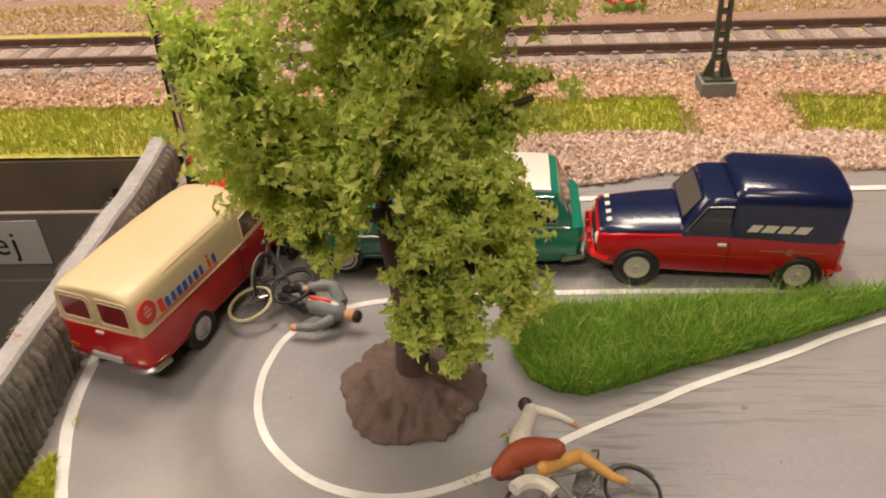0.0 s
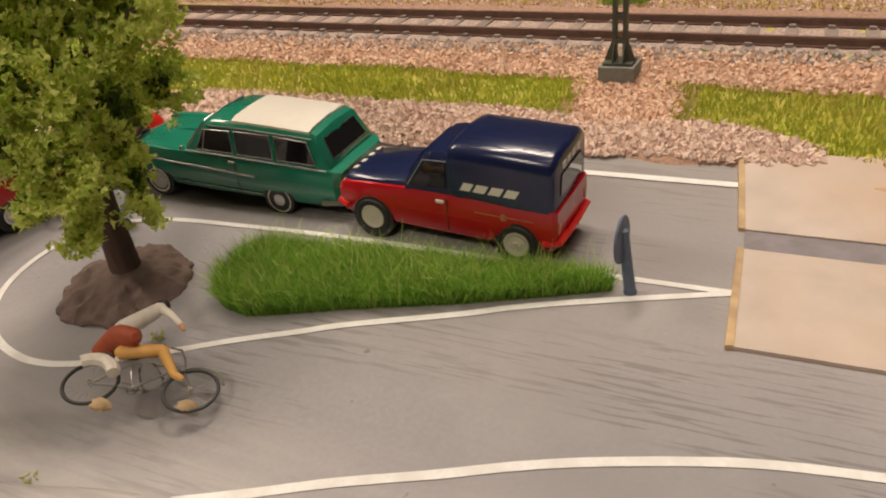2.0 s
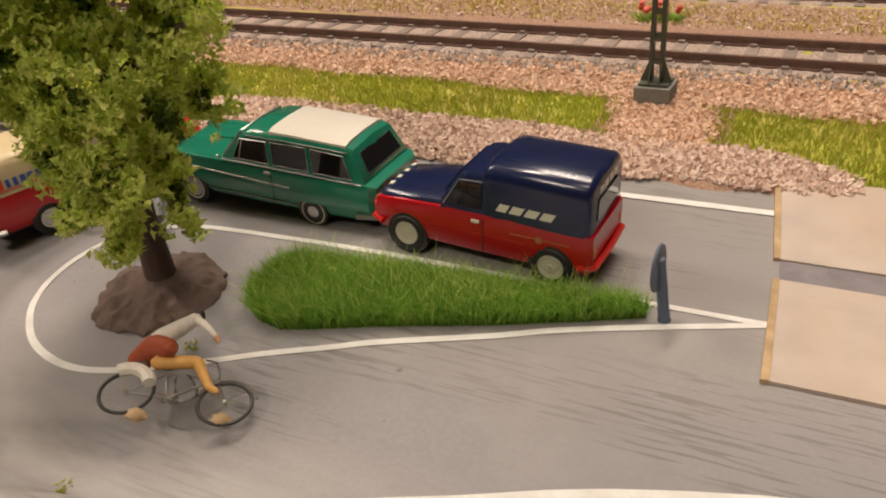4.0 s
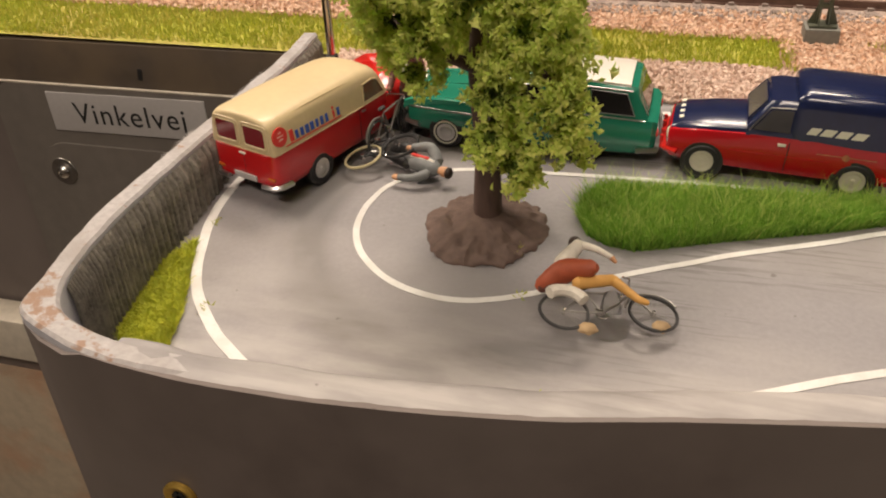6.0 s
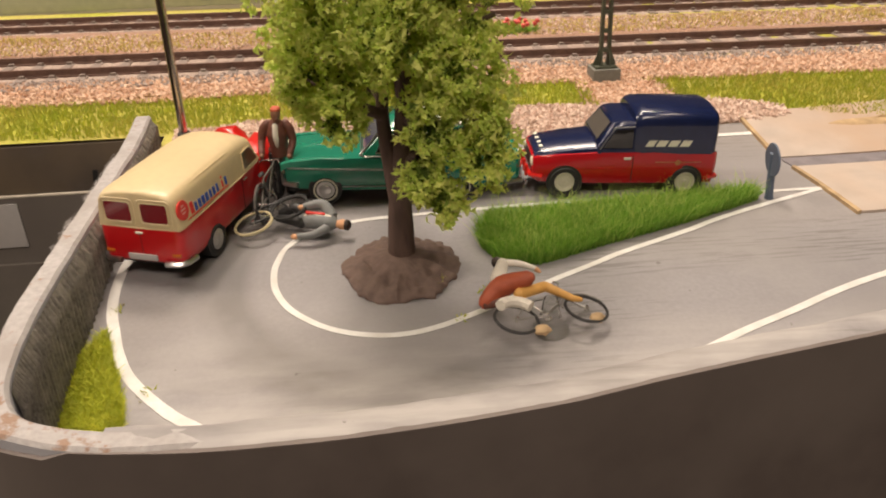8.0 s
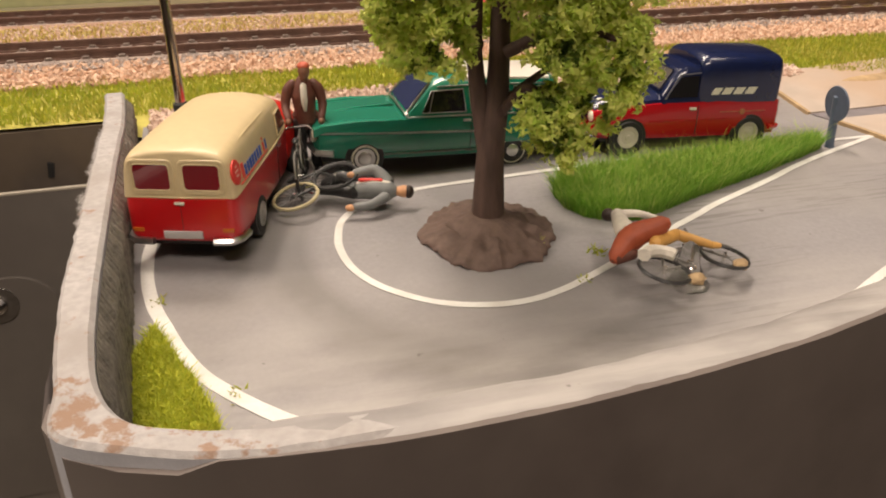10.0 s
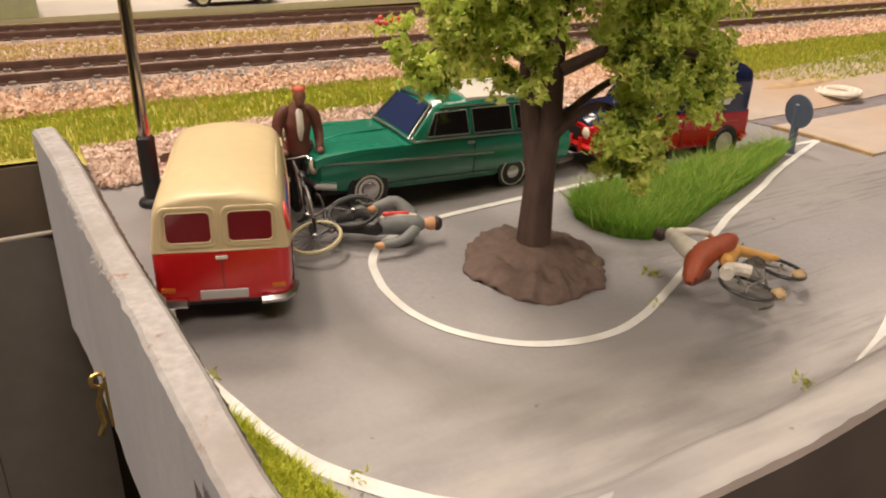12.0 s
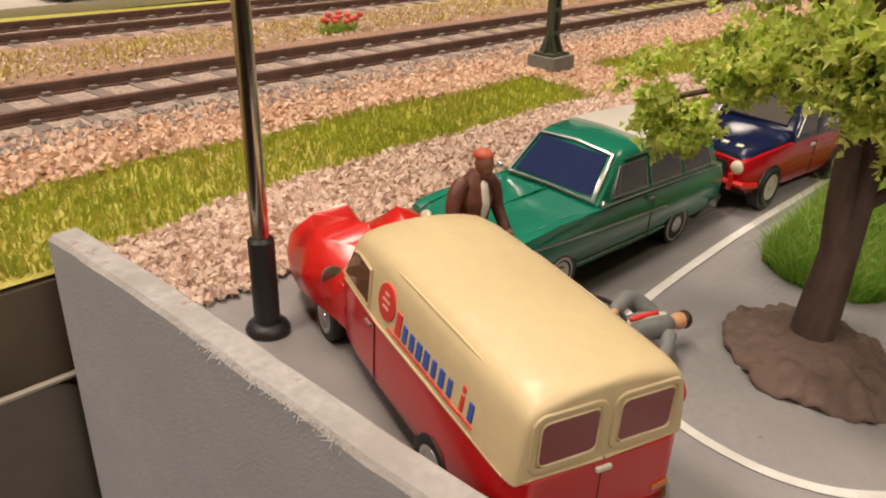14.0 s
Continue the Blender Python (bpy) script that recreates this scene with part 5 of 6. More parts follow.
def parked(x, y, z, heading, nose, roll, size):
    """A pose from place, heading, nose-up and sideways tilt in degrees, and scale."""
    return pose(x, y, z) @ Matrix.Rotation(radians(heading), 4, "Z") @ Matrix.Rotation(radians(-nose), 4, "Y") @ Matrix.Rotation(radians(roll), 4, "X") @ Matrix.Scale(size, 4)


small_van(parked(0.0492, 0.1254, 0.0036, 178.1, 2.8, -2.0, 0.95))
estate_car(parked(0.0003, 0.1308, 0.0038, 179.9, 2.6, -2.6, 1.0))
ice_van(parked(-0.0391, 0.1169, 0.0035, 72.5, 1.6, 1.5, 0.95))

# ---- tree on its clay mound ----


def mound(m):
    bm = bmesh.new()
    rows = []
    prof = spline([(0.0096, 0, -0.0012), (0.0103, 0, 0.0000), (0.0109, 0, 0.0003), (0.0106, 0, 0.0009), (0.0092, 0, 0.0014), (0.0076, 0, 0.0019), (0.0060, 0, 0.0024), (0.0045, 0, 0.0029), (0.0030, 0, 0.0034), (0.0008, 0, 0.0036)], 3)
    for r, _, h in prof:
        row = []
        for k in range(120):
            a = 2 * math.pi * k / 120
            w = 1 + 0.09 * noise.noise(Vector((math.cos(a) * 2.2, math.sin(a) * 2.2, 0.5))) + 0.07 * noise.noise(Vector((math.cos(a) * 9, math.sin(a) * 9, 3)))
            fold = (0.00035 * noise.noise(Vector((math.cos(a) * 4, math.sin(a) * 4, 2.0 + r * 60))) + 0.0010 * noise.noise(Vector((r * math.cos(a) * 330, r * math.sin(a) * 330, 4))) + 0.0005 * noise.noise(Vector((r * math.cos(a) * 800, r * math.sin(a) * 800, 4)))) * smooth(0.0028, 0.006, r)
            row.append(Vector((r * w * math.cos(a), r * w * math.sin(a), h + fold)))
        rows.append(row)
    loft(bm, rows)
    t = part("earth_mound", bm, EARTH, None)
    t.matrix_basis = m
    return tagged(t, "brown clay mound round the tree's foot", "mound")


mound(on_road(0.0, 0.0943, 0))


def tree(base):
    rng = random.Random(21)
    t = thing("tree", Matrix.Translation(base), "bushy model tree with yellow green foam foliage", "tree")
    bm = bmesh.new()
    tips = []

    def limb(pts, r0, r1):
        P = spline(pts, 6)
        tube(bm, P, [r0 + (r1 - r0) * i / (len(P) - 1) for i in range(len(P))], 10)
        tips.append(P)
    limb([(0, 0.0002, -0.003), (0.0002, -0.0002, 0.006), (0.0004, -0.0006, 0.013), (0.0013, -0.0008, 0.021), (0.0020, -0.0004, 0.034), (0.002, -0.001, 0.060), (0.001, 0.0, 0.080)], 0.0028, 0.0008)
    limb([(0.0002, -0.0004, 0.011), (-0.0009, 0.0002, 0.019), (-0.0018, 0.0004, 0.028), (-0.0016, 0.0006, 0.040), (-0.004, 0.002, 0.060)], 0.0017, 0.0007)
    limb([(-0.0016, 0.0002, 0.030), (-0.004, 0.009, 0.031), (-0.009, 0.019, 0.028)], 0.0005, 0.0003)
    limb([(-0.0016, -0.001, 0.029), (-0.009, -0.004, 0.033), (-0.015, -0.003, 0.037)], 0.0011, 0.0004)
    limb([(0.0014, -0.0012, 0.020), (0.008, -0.003, 0.025), (0.013, -0.004, 0.027)], 0.0007, 0.0004)
    limb([(0.0012, -0.0016, 0.0185), (0.003, -0.008, 0.024), (0.004, -0.013, 0.024)], 0.0008, 0.0004)
    limb([(0.0024, -0.0018, 0.028), (0.009, -0.008, 0.032), (0.014, -0.015, 0.031)], 0.0010, 0.0004)
    limb([(0.0028, -0.0010, 0.036), (0.012, 0.001, 0.042), (0.018, 0.000, 0.045)], 0.0010, 0.0004)
    limb([(-0.0016, 0.0005, 0.034), (0.002, 0.009, 0.040), (0.007, 0.014, 0.043)], 0.0006, 0.0003)
    limb([(-0.0018, 0.0, 0.040), (-0.009, -0.007, 0.046), (-0.013, -0.015, 0.054)], 0.0010, 0.0004)
    part("trunk", bm, BARK, t, "dark brown bark textured trunk")
    return t, rng


TREE = (0.0003, 0.0952, 0.0022)
tree_thing, tree_rng = tree(TREE)
CLUMPS = [  # centre from the trunk's foot and half sizes, millimetres
    (4, -13, 21, 4.5, 4, 6.5), (5, -14, 31, 6, 5.5, 8), (14.5, -5, 21, 4.5, 4.5, 7), (13, -3, 31, 6.5, 6.5, 8), (13.5, -15, 28, 5.5, 5, 8), (10, -13, 39, 8, 7.5, 9),
    (18.5, 0, 45, 5, 4, 4), (12, 1, 43, 6.5, 6, 6), (-8, 18, 25, 5.5, 6.5, 4.5), (-11.5, 21, 29, 4, 4, 4.5), (-4, 13, 32, 7, 7.5, 6.5),
    (-15, -3, 36, 5.5, 6.5, 8), (-12, -11, 45, 7.5, 7.5, 9), (-13, -18, 55, 6.5, 6.5, 9), (0, 0, 49, 11, 11.5, 12), (-5, 0, 66, 13.5, 13, 13), (8, 2, 68, 13, 13, 12),
    (2, 0, 85, 12, 12, 11), (0, -15, 45, 8, 7.5, 9), (5, 12, 42, 8, 7.5, 8), (-8, -8, 36, 5.5, 5.5, 6), (15, 6, 58, 7.5, 7.5, 9), (6.5, -10.5, 16.5, 5, 4.5, 6), (-9, -6.5, 30, 4.5, 4.5, 4.5), (4, -13, 62, 10, 8.5, 10), (8, 13, 30, 5.5, 5.5, 5)]


def flock(name, mat, label, pick, per, size, seed):
    rng = random.Random(seed)
    verts, faces = [], []
    for i, (cx, cy, cz, a, b, c) in enumerate(CLUMPS):
        n = int(per * (a * b + b * c + a * c) / 100)
        for _ in range(n):
            z = rng.uniform(-1, 1)
            th = rng.uniform(0, 6.2832)
            q = math.sqrt(1 - z * z)
            d = Vector((q * math.cos(th), q * math.sin(th), z))
            rad = (rng.uniform(0.0, 1.0) ** 0.4) * (1 + 0.75 * noise.noise(d * 2.1 + Vector((i * 3.1, 0, 0))))
            if not pick(rad, rng):
                continue
            k = 0.88 if cz < 47 else 1.0
            p = Vector((0.3, -0.8, 0.6)) * MM + Vector((cx + d.x * a * rad * k, cy + d.y * b * rad * k, cz + d.z * c * rad * k)) * MM
            if noise.noise(p * 210) < -0.03:
                continue
            r = size * rng.uniform(0.55, 1.4)
            turn = Euler((rng.uniform(0, 6.3), rng.uniform(0, 6.3), rng.uniform(0, 6.3))).to_matrix()
            k = len(verts)
            arms = [(e + rng.uniform(-0.25, 0.25), rng.uniform(0.25, 1.3), rng.uniform(-0.8, 0.8)) for e in range(4)]
            for e, _, _ in arms:
                verts.append(tuple(p + turn @ Vector((0.42 * r * math.cos(e * 1.571), 0.42 * r * math.sin(e * 1.571), rng.uniform(-0.2, 0.2) * r))))
            for e, m, bend in arms:
                verts.append(tuple(p + turn @ Vector((m * r * math.cos(e * 1.571 + 0.785), m * r * math.sin(e * 1.571 + 0.785), bend * r))))
            faces += [(k, k + 1, k + 2, k + 3), (k, k + 4, k + 1), (k + 1, k + 5, k + 2), (k + 2, k + 6, k + 3), (k + 3, k + 7, k)]
    ob = stuff(name, verts, faces, mat, label, "", tree_thing, kind="stuff")
    return ob


flock("crown", LEAF, "yellow green foam leaf flakes", lambda rad, rng: rad > 0.45, 1900, 0.00080, 31)
# inner flakes take the darkened flock, painting the gaps' shade
flock("inner_crown", LEAF_SHADE, "foam leaf flakes coloured darker for the crown's inner shade", lambda rad, rng: rad < 0.75 and rng.random() < 0.6, 800, 0.00090, 32)

# ---- posts and signs ----


POLE = material("dark_polished_pole", (0.48, 0.42, 0.37), 0.16, 1.0, spread=0.1, scale=300)


def lamp_post(m):
    t = thing("lamp_post", m, "slim dark metal lamp post on round black foot", "lamp post")
    part("foot", lathe(bmesh.new(), (0, 0, 0), (0, 0, 1), [(0.0026, -0.0008), (0.0027, 0.0004), (0.0024, 0.0010), (0.0016, 0.0014)], 24), BLACK, t, "round black foot")
    part("sleeve", lathe(bmesh.new(), (0, 0, 0), (0, 0, 1), [(0.00155, 0.001), (0.00155, 0.0120), (0.0012, 0.0124)], 20), BLACK, t, "black sleeve round the base")
    part("pole", tube(bmesh.new(), [(0, 0, 0.010), (0, 0, 0.050), (0.0002, 0, 0.10), (0.0004, 0, 0.13)], [0.00105, 0.00100, 0.0009, 0.0008], 14), POLE, t, "glossy dark metal pole")
    return t


lamp_post(Matrix.Translation((-0.0466, 0.1388, land_z(-0.0466, 0.1388))) @ Matrix.Scale(0.95, 4))


def mast(m):
    t = thing("catenary_mast", m, "dark green lattice catenary mast on concrete footing", "mast")
    part("footing", box(bmesh.new(), (0, 0, 0.0015), (0.0092, 0.0092, 0.0095), 0.0004), CONCRETE, t, "grey concrete footing")
    part("base_plate", box(bmesh.new(), (0, 0, 0.0066), (0.0074, 0.0066, 0.0007), 0.0001), MAST, t)
    for s in (-1, 1):
        rings = []
        for z, w in ((0.0064, 0.0014), (0.05, 0.0011), (0.115, 0.0009)):
            rings.append([Vector((s * w + dx * 0.0005, dy * 0.0010, z)) for dx, dy in ((-1, -1), (1, -1), (1, 1), (-1, 1))])
        part("post_channel", loft(bmesh.new(), rings), MAST, t, smooth=False)
        for e in (-1, 1):
            g = bmesh.new()
            P = [Vector((s * 0.0018, e * 0.0002, 0.0069)), Vector((s * 0.0040, e * 0.0002, 0.0069)), Vector((s * 0.0018, e * 0.0002, 0.0125))]
            loft(g, [[p + Vector((0, -0.00012, 0)) for p in P], [p + Vector((0, 0.00012, 0)) for p in P]])
            part("gusset", g, MAST, t, smooth=False)
            g = bmesh.new()
            P = [Vector((s * 0.0013, e * 0.0010, 0.0069)), Vector((s * 0.0013, e * 0.0032, 0.0069)), Vector((s * 0.0013, e * 0.0010, 0.0118))]
            loft(g, [[p + Vector((-0.00012, 0, 0)) for p in P], [p + Vector((0.00012, 0, 0)) for p in P]])
            part("gusset", g, MAST, t, smooth=False)
    k = 0
    z = 0.012
    while z < 0.112:
        w = 0.0014 - 0.0005 * (z - 0.006) / 0.109
        for e in (-1, 1):
            part("batten", box(bmesh.new(), (0, e * 0.0009, z), (2 * w, 0.0003, 0.0011)), MAST, t, smooth=False)
        z += 0.0062
    return t


mast(Matrix.Translation((0.0625, 0.1842, 0.0094)) @ Matrix.Scale(0.85, 4))


def road_sign(m):
    t = thing("road_sign", m, "round grey traffic sign seen from behind on post", "road sign")
    part("post", lathe(bmesh.new(), (0, 0, 0), (-0.09, -0.09, 1), [(0.0011, -0.001), (0.0011, 0.0), (0.0009, 0.0006), (0.0008, 0.0112), (0.0004, 0.0114)], 12), SIGNBLUE, t, "dark grey post")
    part("disc", lathe(bmesh.new(), (-0.0013, -0.0013, 0.0097), (1, -0.05, 0.02), [(0.0006, -0.00002), (0.0036, 0.0), (0.0037, 0.0002), (0.0036, 0.0004), (0.0006, 0.00042)], 28), SIGNBLUE, t, "round grey blue sign disc")
    return t


road_sign(Matrix.Translation((0.0810, 0.1147, road_z(0.0810, 0.1147))) @ Matrix.Scale(0.97, 4))


def plank(name, poly, mat, lift, thick, label, category):
    """A flat slab lying on the road, corners in plan."""
    bm = bmesh.new()
    top, low = [], []
    n = 8
    P = []
    for (ax, ay), (bx, by) in zip(poly, poly[1:] + poly[:1]):
        P += [(ax + (bx - ax) * k / n, ay + (by - ay) * k / n) for k in range(n)]
    up = [Vector((x, y, land_z(x, y) + lift)) for x, y in P]
    dn = [p - Vector((0, 0, thick)) for p in up]
    loft(bm, [dn, up], cap=False)
    c = sum(up, Vector()) / len(up)
    v = [w for w in bm.verts][len(P):]
    mid = bm.verts.new((c.x, c.y, land_z(c.x, c.y) + lift))
    bm.verts.ensure_lookup_table()
    for i in range(len(v)):
        bm.faces.new((v[i], v[(i + 1) % len(v)], mid))
    ob = part(name, bm, mat, None)
    return tagged(ob, label, category)


plank("sand_board", [(0.0968, 0.1055), (0.1300, 0.1062), (0.30, 0.118), (0.30, 0.142), (0.1300, 0.1325), (0.0951, 0.1312)], SAND, 0.0006, 0.0012, "pale sand coloured board lying across the road", "board")
plank("sand_board", [(0.0945, 0.1380), (0.1300, 0.1390), (0.30, 0.148), (0.30, 0.175), (0.1300, 0.1600), (0.0918, 0.1573)], SAND, 0.0006, 0.0012, "pale sand coloured board behind a grey gap", "board")
plank("board_strip", [(0.0951, 0.1313), (0.1300, 0.1326), (0.30, 0.1421), (0.30, 0.1479), (0.1300, 0.1389), (0.0945, 0.1379)], SAND_GREY, 0.0003, 0.0008, "dark grey strip between two sand boards", "strip")
for P in ([(0.0957, 0.1052), (0.0968, 0.1055), (0.0951, 0.1312), (0.0941, 0.1310)], [(0.0935, 0.1378), (0.0945, 0.1380), (0.0918, 0.1573), (0.0908, 0.1570)]):
    plank("edge_strip", P, OCHRE, 0.0008, 0.0012, "ochre wooden edge strip of a sand board", "edge strip")


def heap(m, r, h, mat, label):
    bm = bmesh.new()
    rows = []
    for k in range(8):
        q = 1 - k / 7
        rows.append([Vector((q * r[0] * math.cos(a) * (1 + 0.2 * noise.noise(Vector((math.cos(a) * 2, math.sin(a) * 2, k)))), q * r[1] * math.sin(a) * (1 + 0.2 * noise.noise(Vector((math.sin(a) * 2, math.cos(a) * 2, k)))), h * math.sqrt(1 - q * q) - 0.0006)) for a in [2 * math.pi * i / 28 for i in range(28)]])
    rows[-1] = [Vector((0.0002 * math.cos(a), 0.0002 * math.sin(a), h)) for a in [2 * math.pi * i / 28 for i in range(28)]]
    ob = part("earth_heap", loft(bm, rows), mat, None)
    ob.matrix_basis = m
    return tagged(ob, label, "earth heap")


heap(Matrix.Translation((0.128, 0.1520, land_z(0.128, 0.152) + 0.0006)), (0.020, 0.0028), 0.0009, OCHRE, "low ochre earth heap behind the sand boards")


def coil(m):
    t = thing("cable_coil", m, "pale coiled hose lying flat on the sand board", "coil")
    for k, (r, z) in enumerate(((0.0058, 0.0007), (0.0046, 0.0008), (0.0034, 0.0008))):
        part("hose_loop", ring(bmesh.new(), (0, 0, z), (0, 0, 1), r, 0.0006, 28, 6), SHIRT, t)
    return t


coil(Matrix.Translation((0.1345, 0.1438, land_z(0.1345, 0.1438) + 0.0006)))

# ---- label, screws, latch on the boards ----
bm = box(bmesh.new(), (0, 0, 0), (0.0540, 0.0005, 0.0122), 0.0001)
label_card = part("name_label", bm, PAPER, None)
label_card.matrix_basis = pose(-0.1245, 0.1601, -0.0132, 0, -0.6, 0)
tagged(label_card, "grey-white paper name label stuck on the panel", "label")
txt = bpy.data.curves.new("lettering", "FONT")
txt.body, txt.size, txt.align_x, txt.align_y, txt.extrude = "Vinkelvej", 0.0094, "CENTER", "CENTER", 0.00003
txt.space_character = 1.12
tmp = bpy.data.objects.new("tmp", txt)
scene.collection.objects.link(tmp)
me = bpy.data.meshes.new_from_object(tmp.evaluated_get(bpy.context.evaluated_depsgraph_get()))
bpy.data.objects.remove(tmp)
me.materials.clear()
me.materials.append(INK)
ob = new("lettering", me)
ob.parent = label_card
ob.matrix_basis = pose(0.001, -0.00032, -0.0004, 90, 0, 0)
ob["label"] = "black printed lettering"


def screw(x, y, z, r=0.0026):
    t = thing("screw", pose(x, y, z, 90, 0, 0), "steel screw with washer in the panel", "screw", "panel screws")
    part("washer", lathe(bmesh.new(), (0, 0, 0), (0, 0, 1), [(r * 0.4, 0), (r * 1.7, 0.0), (r * 1.7, 0.0004), (r * 0.5, 0.0005)], 32), STEEL_DULL, t, "grey steel washer")
    part("washer_edge", ring(bmesh.new(), (0, 0, 0.0002), (0, 0, 1), r * 1.68, 0.00012, 36, 6), STEEL, t, "bright worn washer edge")
    part("head", lathe(bmesh.new(), (0, 0, 0), (0, 0, 1), [(r * 0.85, 0.0003), (r * 0.85, 0.0012), (r * 0.62, 0.0019), (r * 0.3, 0.0022), (r * 0.2, 0.0014), (r * 0.05, 0.0013)], 18), STEEL, t)
    return t


screw(-0.1526, 0.1594, -0.0336)
screw(-0.0935, 0.1594, -0.0300)
for x, z in ((-0.1175, -0.0006), (-0.0766, -0.0009)):
    ob = part("slot_mark", box(bmesh.new(), (x, 0.16142, z), (0.0013, 0.0006, 0.0032), 0.0001, Matrix.Rotation(radians(8), 4, "Y")), BLACK, None)
    tagged(ob, "small black slot in the fascia strip", "slot")


def latch(m):
    t = thing("latch", m, "small brass hook latch on the parapet's foot", "latch")
    part("plate", box(bmesh.new(), (0, 0, 0), (0.0008, 0.0022, 0.0090), 0.0002), BRASS, t)
    part("eye", ring(bmesh.new(), (-0.0010, 0, 0.0035), (0, 1, 0), 0.0011, 0.00035, 16, 6), BRASS, t)
    part("hook", tube(bmesh.new(), [(-0.0008, 0, 0.002), (-0.0016, 0.0004, -0.001), (-0.0012, 0, -0.004), (-0.0022, -0.0004, -0.0058)], 0.00045, 8), BRASS, t)
    return t


latch(Matrix.Translation((-0.0602, 0.1190, -0.0180)))
ZINC = material("yellow_zinc", (0.70, 0.46, 0.10), 0.35, 0.7, spread=0.15, scale=900)
t = thing("fascia_screw", pose(-0.0315, front_y(-0.0315) - 0.0018, -0.0150, 90, 0, 0), "yellow zinc screw in the dark front fascia", "screw")
part("head", lathe(bmesh.new(), (0, 0, 0), (0, 0, 1), [(0.0026, -0.0003), (0.0026, 0.0003), (0.0022, 0.0006), (0.0013, 0.0003), (0.0010, -0.0001)], 24), ZINC, t, "yellow zinc screw head")
recess = bmesh.new()
for k in range(3):
    box(recess, (0, 0, 0.0002), (0.0022, 0.0006, 0.0004), 0.0, Matrix.Rotation(radians(60 * k), 4, "Z"))
part("recess", recess, BLACK, t, "dark star recess", smooth=False)

# ---- bicycles and dolls ----


def bicycle(m, tyre_mat, frame_mat, label, r=0.0039, guard=None, base=3.1, front_tyre=None):
    """Bicycle in its own plane: x forward, z up, wheels on z = 0."""
    t = thing("bicycle", m, label, "bicycle", "model bicycles")
    wb = r * base
    for x in (0, wb):
        w = part("wheel", ring(bmesh.new(), (0, 0, 0), (0, 1, 0), r - 0.00028, 0.00030, 30, 6), front_tyre if front_tyre and x else tyre_mat, t, "thin tyre")
        w.matrix_basis = Matrix.Translation((x, 0, r))
        sp = bmesh.new()
        for k in range(9):
            a = math.pi * k / 9
            tube(sp, [(math.cos(a) * (r - 0.0003), 0, math.sin(a) * (r - 0.0003)), (-math.cos(a) * (r - 0.0003), 0, -math.sin(a) * (r - 0.0003))], 0.00004, 4)
        part("spokes", sp, frame_mat, w, "fine spokes")
        part("hub", lathe(bmesh.new(), (0, -0.0006, 0), (0, 1, 0), [(0.0003, 0), (0.0003, 0.0012)], 8), STEEL, w)
        part("mudguard", tube(bmesh.new(), [(math.cos(a) * (r + 0.0004), 0, math.sin(a) * (r + 0.0004)) for a in [radians(q) for q in range(20, 175, 12)]], 0.00022, 6), frame_mat, w) if not guard or x else part("mudguard", tube(bmesh.new(), [(math.cos(a) * (r - 0.0007), -0.0013, math.sin(a) * (r - 0.0007)) for a in [radians(q) for q in range(20, 130, 12)]], 0.0010, 8), guard, w, "broad white mudguard")
    f = bmesh.new()
    bb, seat, head = (wb * 0.42, 0, r * 0.95), (wb * 0.30, 0, r * 2.05), (wb * 0.82, 0, r * 2.05)
    for a, b in (((0, 0, r), bb), ((0, 0, r), seat), (bb, seat), (bb, head), (seat, head), (head, (wb, 0, r))):
        tube(f, [a, b], 0.00022, 6)
    part("frame", f, frame_mat, t, "slim bicycle frame")
    part("saddle", lump(bmesh.new(), (wb * 0.27, 0, r * 2.35), (0.0013, 0.0006, 0.0004), seg=10), BLACK, t, "black saddle")
    part("handlebar", tube(bmesh.new(), [(wb * 0.70, -0.0026, r * 2.35), (wb * 0.80, -0.0018, r * 2.45), (wb * 0.82, 0, r * 2.4), (wb * 0.80, 0.0018, r * 2.45), (wb * 0.70, 0.0026, r * 2.35)], 0.00018, 6), STEEL, t, "steel handlebar")
    part("chainring", ring(bmesh.new(), (wb * 0.42, 0.0004, r * 0.95), (0, 1, 0), 0.0008, 0.00016, 14, 5), STEEL, t)
    part("crank", tube(bmesh.new(), [(wb * 0.42 - 0.0013, -0.0008, r * 0.95), (wb * 0.42, -0.0005, r * 0.95), (wb * 0.42, 0.0005, r * 0.95), (wb * 0.42 + 0.0013, 0.0008, r * 0.95)], 0.00016, 5), STEEL, t)
    return t


def doll(name, m, bits, mats, label):
    """One plain mesh of rounded limbs; bits: path in millimetres, radii, index of the paint."""
    bm = bmesh.new()
    for path, radii, k in bits:
        n0 = len(bm.faces)
        P = [Vector(p) * MM for p in path]
        if len(P) == 1:
            lump(bm, P[0], [v * MM for v in radii], seg=12)
        else:
            Q = spline([tuple(p) for p in P], 4)
            R = []
            for i in range(len(Q)):
                u = i / 4
                a = min(int(u), len(radii) - 2)
                R.append((radii[a] + (radii[a + 1] - radii[a]) * (u - a)) * MM)
            # rounded ends
            d0, d1 = (Q[0] - Q[1]).normalized(), (Q[-1] - Q[-2]).normalized()
            Q = [Q[0] + d0 * R[0] * 0.7] + Q + [Q[-1] + d1 * R[-1] * 0.7]
            R = [R[0] * 0.45] + R + [R[-1] * 0.45]
            tube(bm, Q, R, 12)
        bm.faces.ensure_lookup_table()
        for f in bm.faces[n0:]:
            f.material_index = k
    ob = part(name, bm, mats, None)
    ob.matrix_basis = m
    return tagged(ob, label, "figurine", "model figurines")


